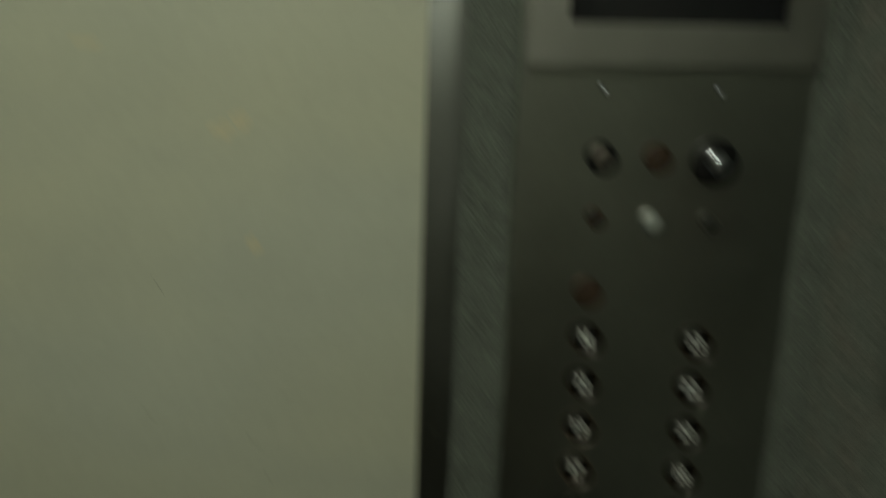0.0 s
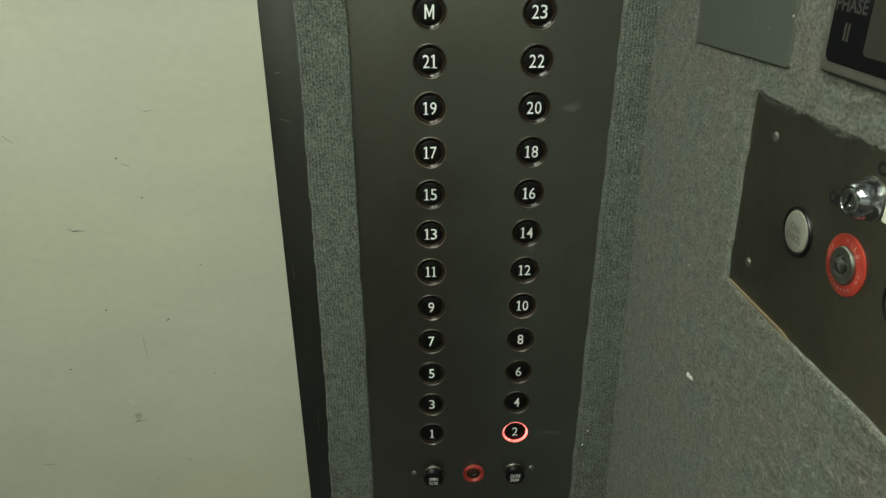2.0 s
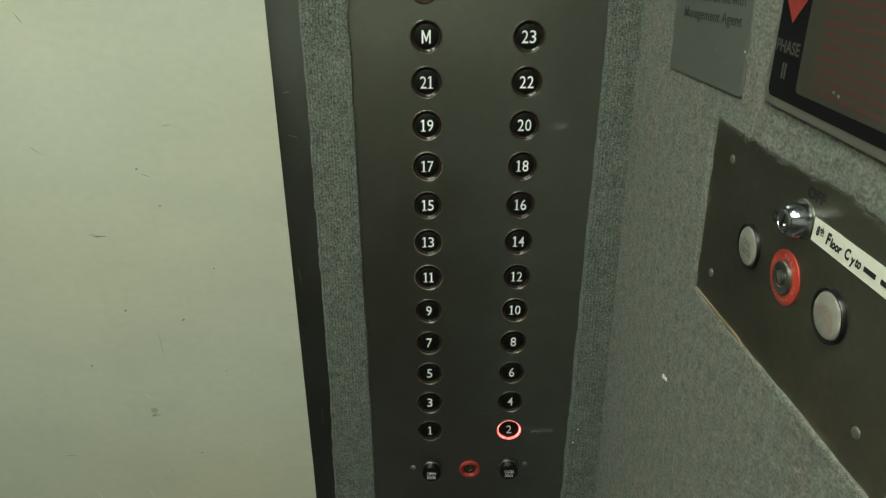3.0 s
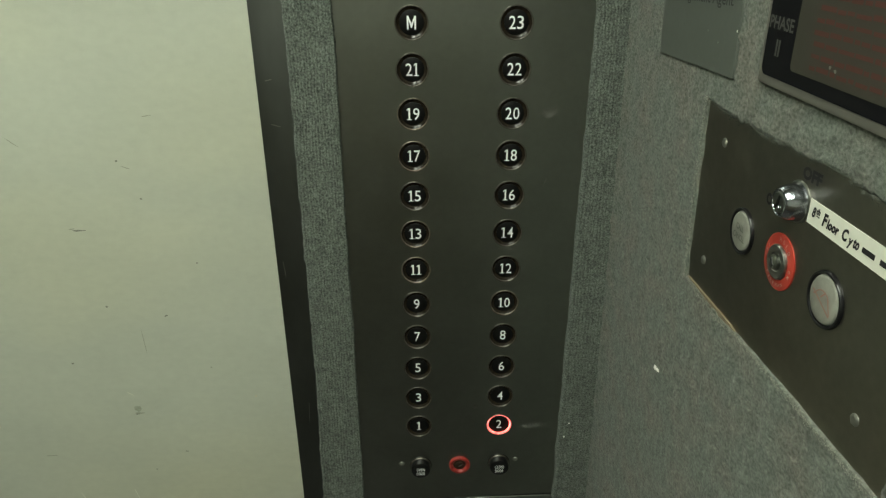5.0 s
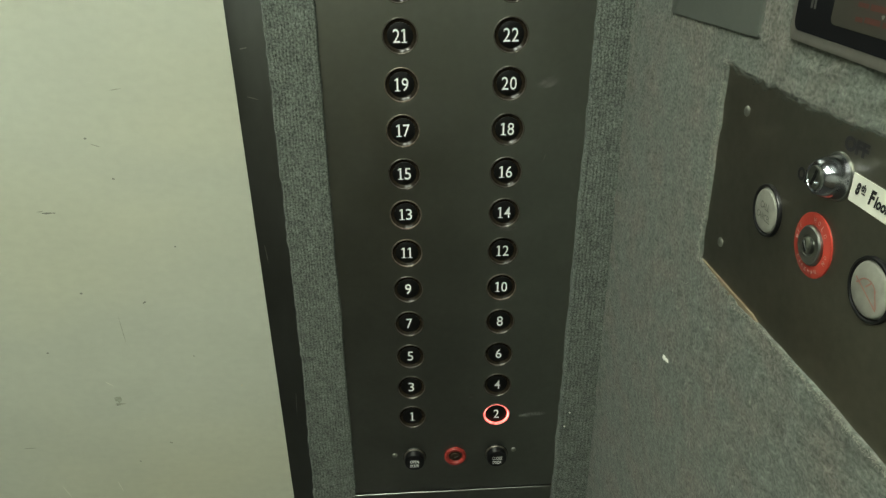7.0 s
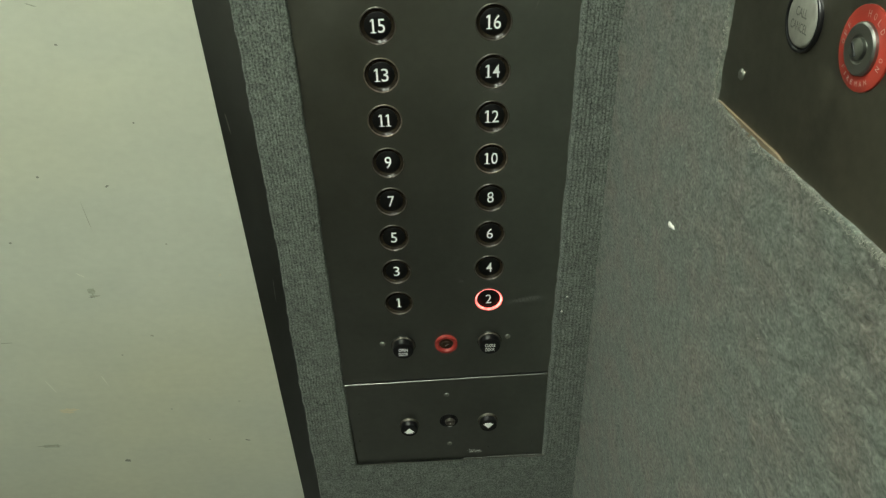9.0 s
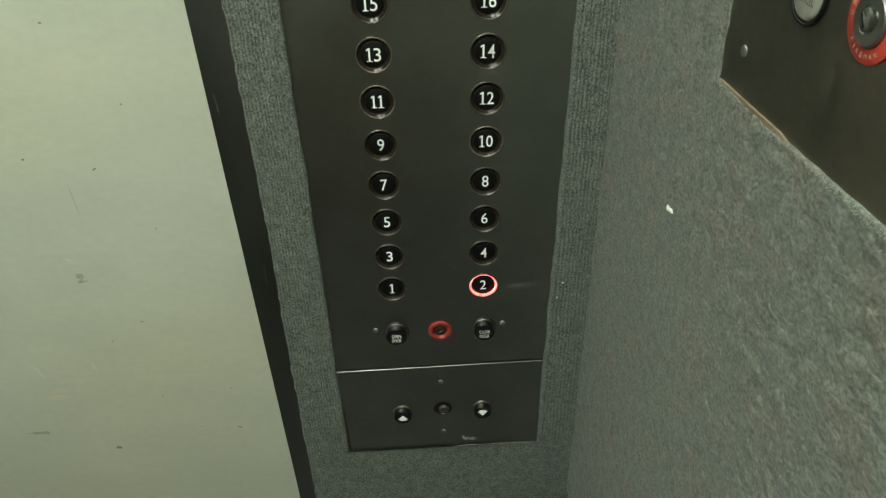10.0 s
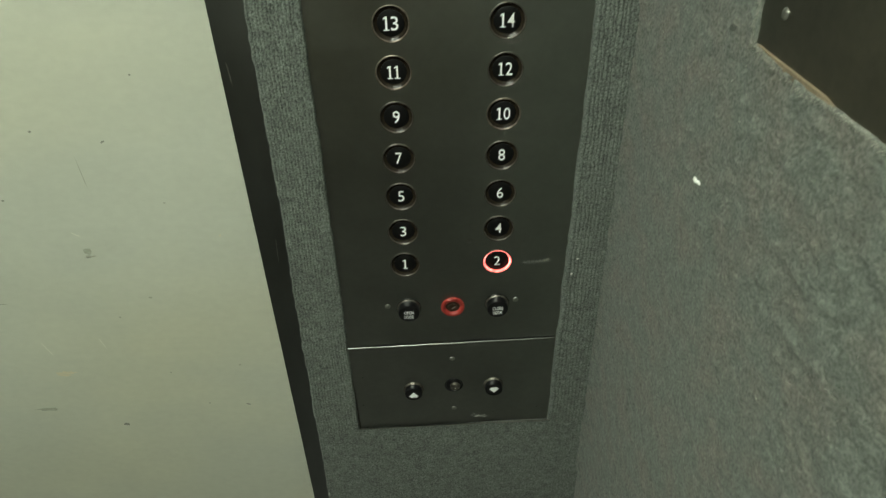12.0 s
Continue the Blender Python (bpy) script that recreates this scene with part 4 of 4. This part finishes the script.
part("lettering", lettering("OFF", 0.0190, 0.0072, 0.0004, 0.05), M_INK, kp, "hand drawn black marker letters", at=pose(*on_plate(0.3535, 0.1632), 0))
part("lettering", lettering("ON", 0.0135, 0.0072, 0.0004, 0.05), M_INK, kp, "hand drawn black marker letters", at=pose(*on_plate(0.3178, 0.1352), 0))
u0, v0 = on_plate(0.3568, 0.1455)
tape = thing("label_tape", side(PU, PV, -0.0019, PROLL) @ pose(u0, v0, 0, 0, 0, -1.0), "cream adhesive label with black handwriting stuck to plate", "label")
part("strip", prism([(0, -0.0068), (0.1, -0.0068), (0.1, 0.0068), (0, 0.0068)], 0.0, 0.0003), M_TAPE, tape)
for text, x, w, h, y in (("8", 0.0058, 0.0030, 0.0060, 0.0008), ("th", 0.0098, 0.0036, 0.0036, 0.0024), ("F", 0.0168, 0.0034, 0.0072, 0.0006), ("loor", 0.0246, 0.0105, 0.0056, -0.0002), ("C", 0.0352, 0.0046, 0.0066, 0.0004),
                         ("y", 0.0402, 0.0034, 0.0056, -0.0022), ("to", 0.0452, 0.0050, 0.0052, -0.0004)):
    part("handwriting", lettering(text, w, h, 0.0006, 0.045, 0.16), M_INK, tape, at=pose(x, y, 0))
part("handwriting", bars([(0.0086, -0.0006, 0.0030)], 0.0006, 0.0006), M_INK, tape)
[part("unreadable_word", bars([w], 0.0028, 0.0006), M_INK, tape) for w in ((0.050, -0.0020, 0.010), (0.064, -0.0020, 0.014))]

# ---- side wall: notice plate ----
NROLL = 3.2
notice = thing("notice_plate", side(0.0975, 0.1832, 0.0, NROLL), "grey plastic notice plate with dark lettering on carpet", "sign")
part("plate", prism(rounded(0.1480, 0.2200, 0.002, 4, 0.0740, 0.1100), -0.004, 0.0016, 0.0005), M_SIGN, notice)
for text, x0, y, w in (("Management Agent", 0.0235, 0.0485, 0.1120), ("Inspection on file with", 0.0262, 0.0617, 0.1110), ("Current Certificate of", 0.0310, 0.0749, 0.1080)):
    part("lettering", lettering(text, w, 0.0075, 0.0019, 0.01, lowercase=True), M_GREYINK, notice, at=pose(x0 + w / 2, y, 0))
rng = random.Random(4)
for y, x0, total in ((0.101, 0.026, 0.105), (0.114, 0.024, 0.112), (0.153, 0.020, 0.115), (0.166, 0.040, 0.080)):
    words, x = [], x0
    while x < x0 + total - 0.012:
        w = rng.uniform(0.012, 0.026)
        words.append((x, y, min(w, x0 + total - x)))
        x += w + 0.004
    [part("unreadable_word", bars([w], 0.0055, 0.0019), M_GREYINK, notice) for w in words]
for x, y in ((0.0990, 0.0265), (0.1465, 0.0300), (0.1185, 0.0204)):
    part("paint_chip", blob(0.0009, 0.0009, int(x * 1000), 9, 0.3, 0.0019), M_FLECK if x > 0.12 else M_PALE, notice, at=pose(x, y, 0))

# ---- side wall: fire service instruction sign ----
FROLL = 0.7
sign = thing("fire_service_sign", side(0.2812, 0.1985, 0.0, FROLL), "aluminium framed fire service sign with red lettering", "sign")
FW, FH = 0.250, 0.215
part("frame", prism(rounded(FW, FH, 0.004, 4, FW / 2, FH / 2), -0.004, 0.0028, 0.0010), M_ALU, sign, smooth=35)
part("black_border", prism(rounded(FW - 0.009, FH - 0.0095, 0.005, 4, FW / 2, FH / 2 + 0.0008), 0.0029, 0.0032), M_SIGNBLACK, sign)
part("instruction_panel", prism(rounded(FW - 0.051, FH - 0.026, 0.003, 4, 0.0375 + (FW - 0.051) / 2, 0.0130 + (FH - 0.026) / 2), 0.0033, 0.0036), M_INNER, sign, "grey instruction panel")
part("arrow", prism([(0.0200, 0.0485), (0.0345, 0.0640), (0.0295, 0.0640), (0.0295, 0.1150), (0.0105, 0.1150), (0.0105, 0.0640), (0.0065, 0.0640)], 0.0033, 0.0035), M_REDDULL, sign, "red arrow pointing down")
part("lettering", lettering("PHASE", 0.0275, 0.0072, 0.0035, 0.022), M_DIMINK, sign, at=pose(0.0200, 0.0353, 0))
part("lettering", lettering("II", 0.0050, 0.0090, 0.0035, 0.03), M_DIMINK, sign, at=pose(0.0200, 0.0220, 0))
for k in range(25):
    words, x = [], 0.0535 + rng.uniform(0, 0.004)
    while x < 0.215:
        w = rng.uniform(0.0035, 0.0140)
        words.append((x, 0.0172 + 0.0058 * k + rng.uniform(-0.0003, 0.0003), w))
        x += w + rng.uniform(0.0010, 0.0018)
    [part("unreadable_word", bars([w], rng.uniform(0.0019, 0.0026), 0.0038), M_REDINK, sign) for w in words]
for x, y in ((0.0760, 0.0215), (0.0810, 0.0205)):
    part("paint_chip", blob(0.0012, 0.0009, int(x * 1000), 9, 0.3, 0.0040), M_PALE, sign, at=pose(x, y, 0))

# ---- ceiling light ----
for x in (-0.25, -0.74):
    light = thing("ceiling_light", pose(x, -0.92, ZC), "white twin strip ceiling light of the lift car", "ceiling light", "ceiling lights")
    part("tray", box(-0.09, 0.09, -0.46, 0.46, -0.030, -0.001, 0.004), M_CEIL, light)
    part("diffuser", box(-0.07, 0.07, -0.44, 0.44, -0.042, -0.0305, 0.004), M_TUBE, light, "glowing diffuser")
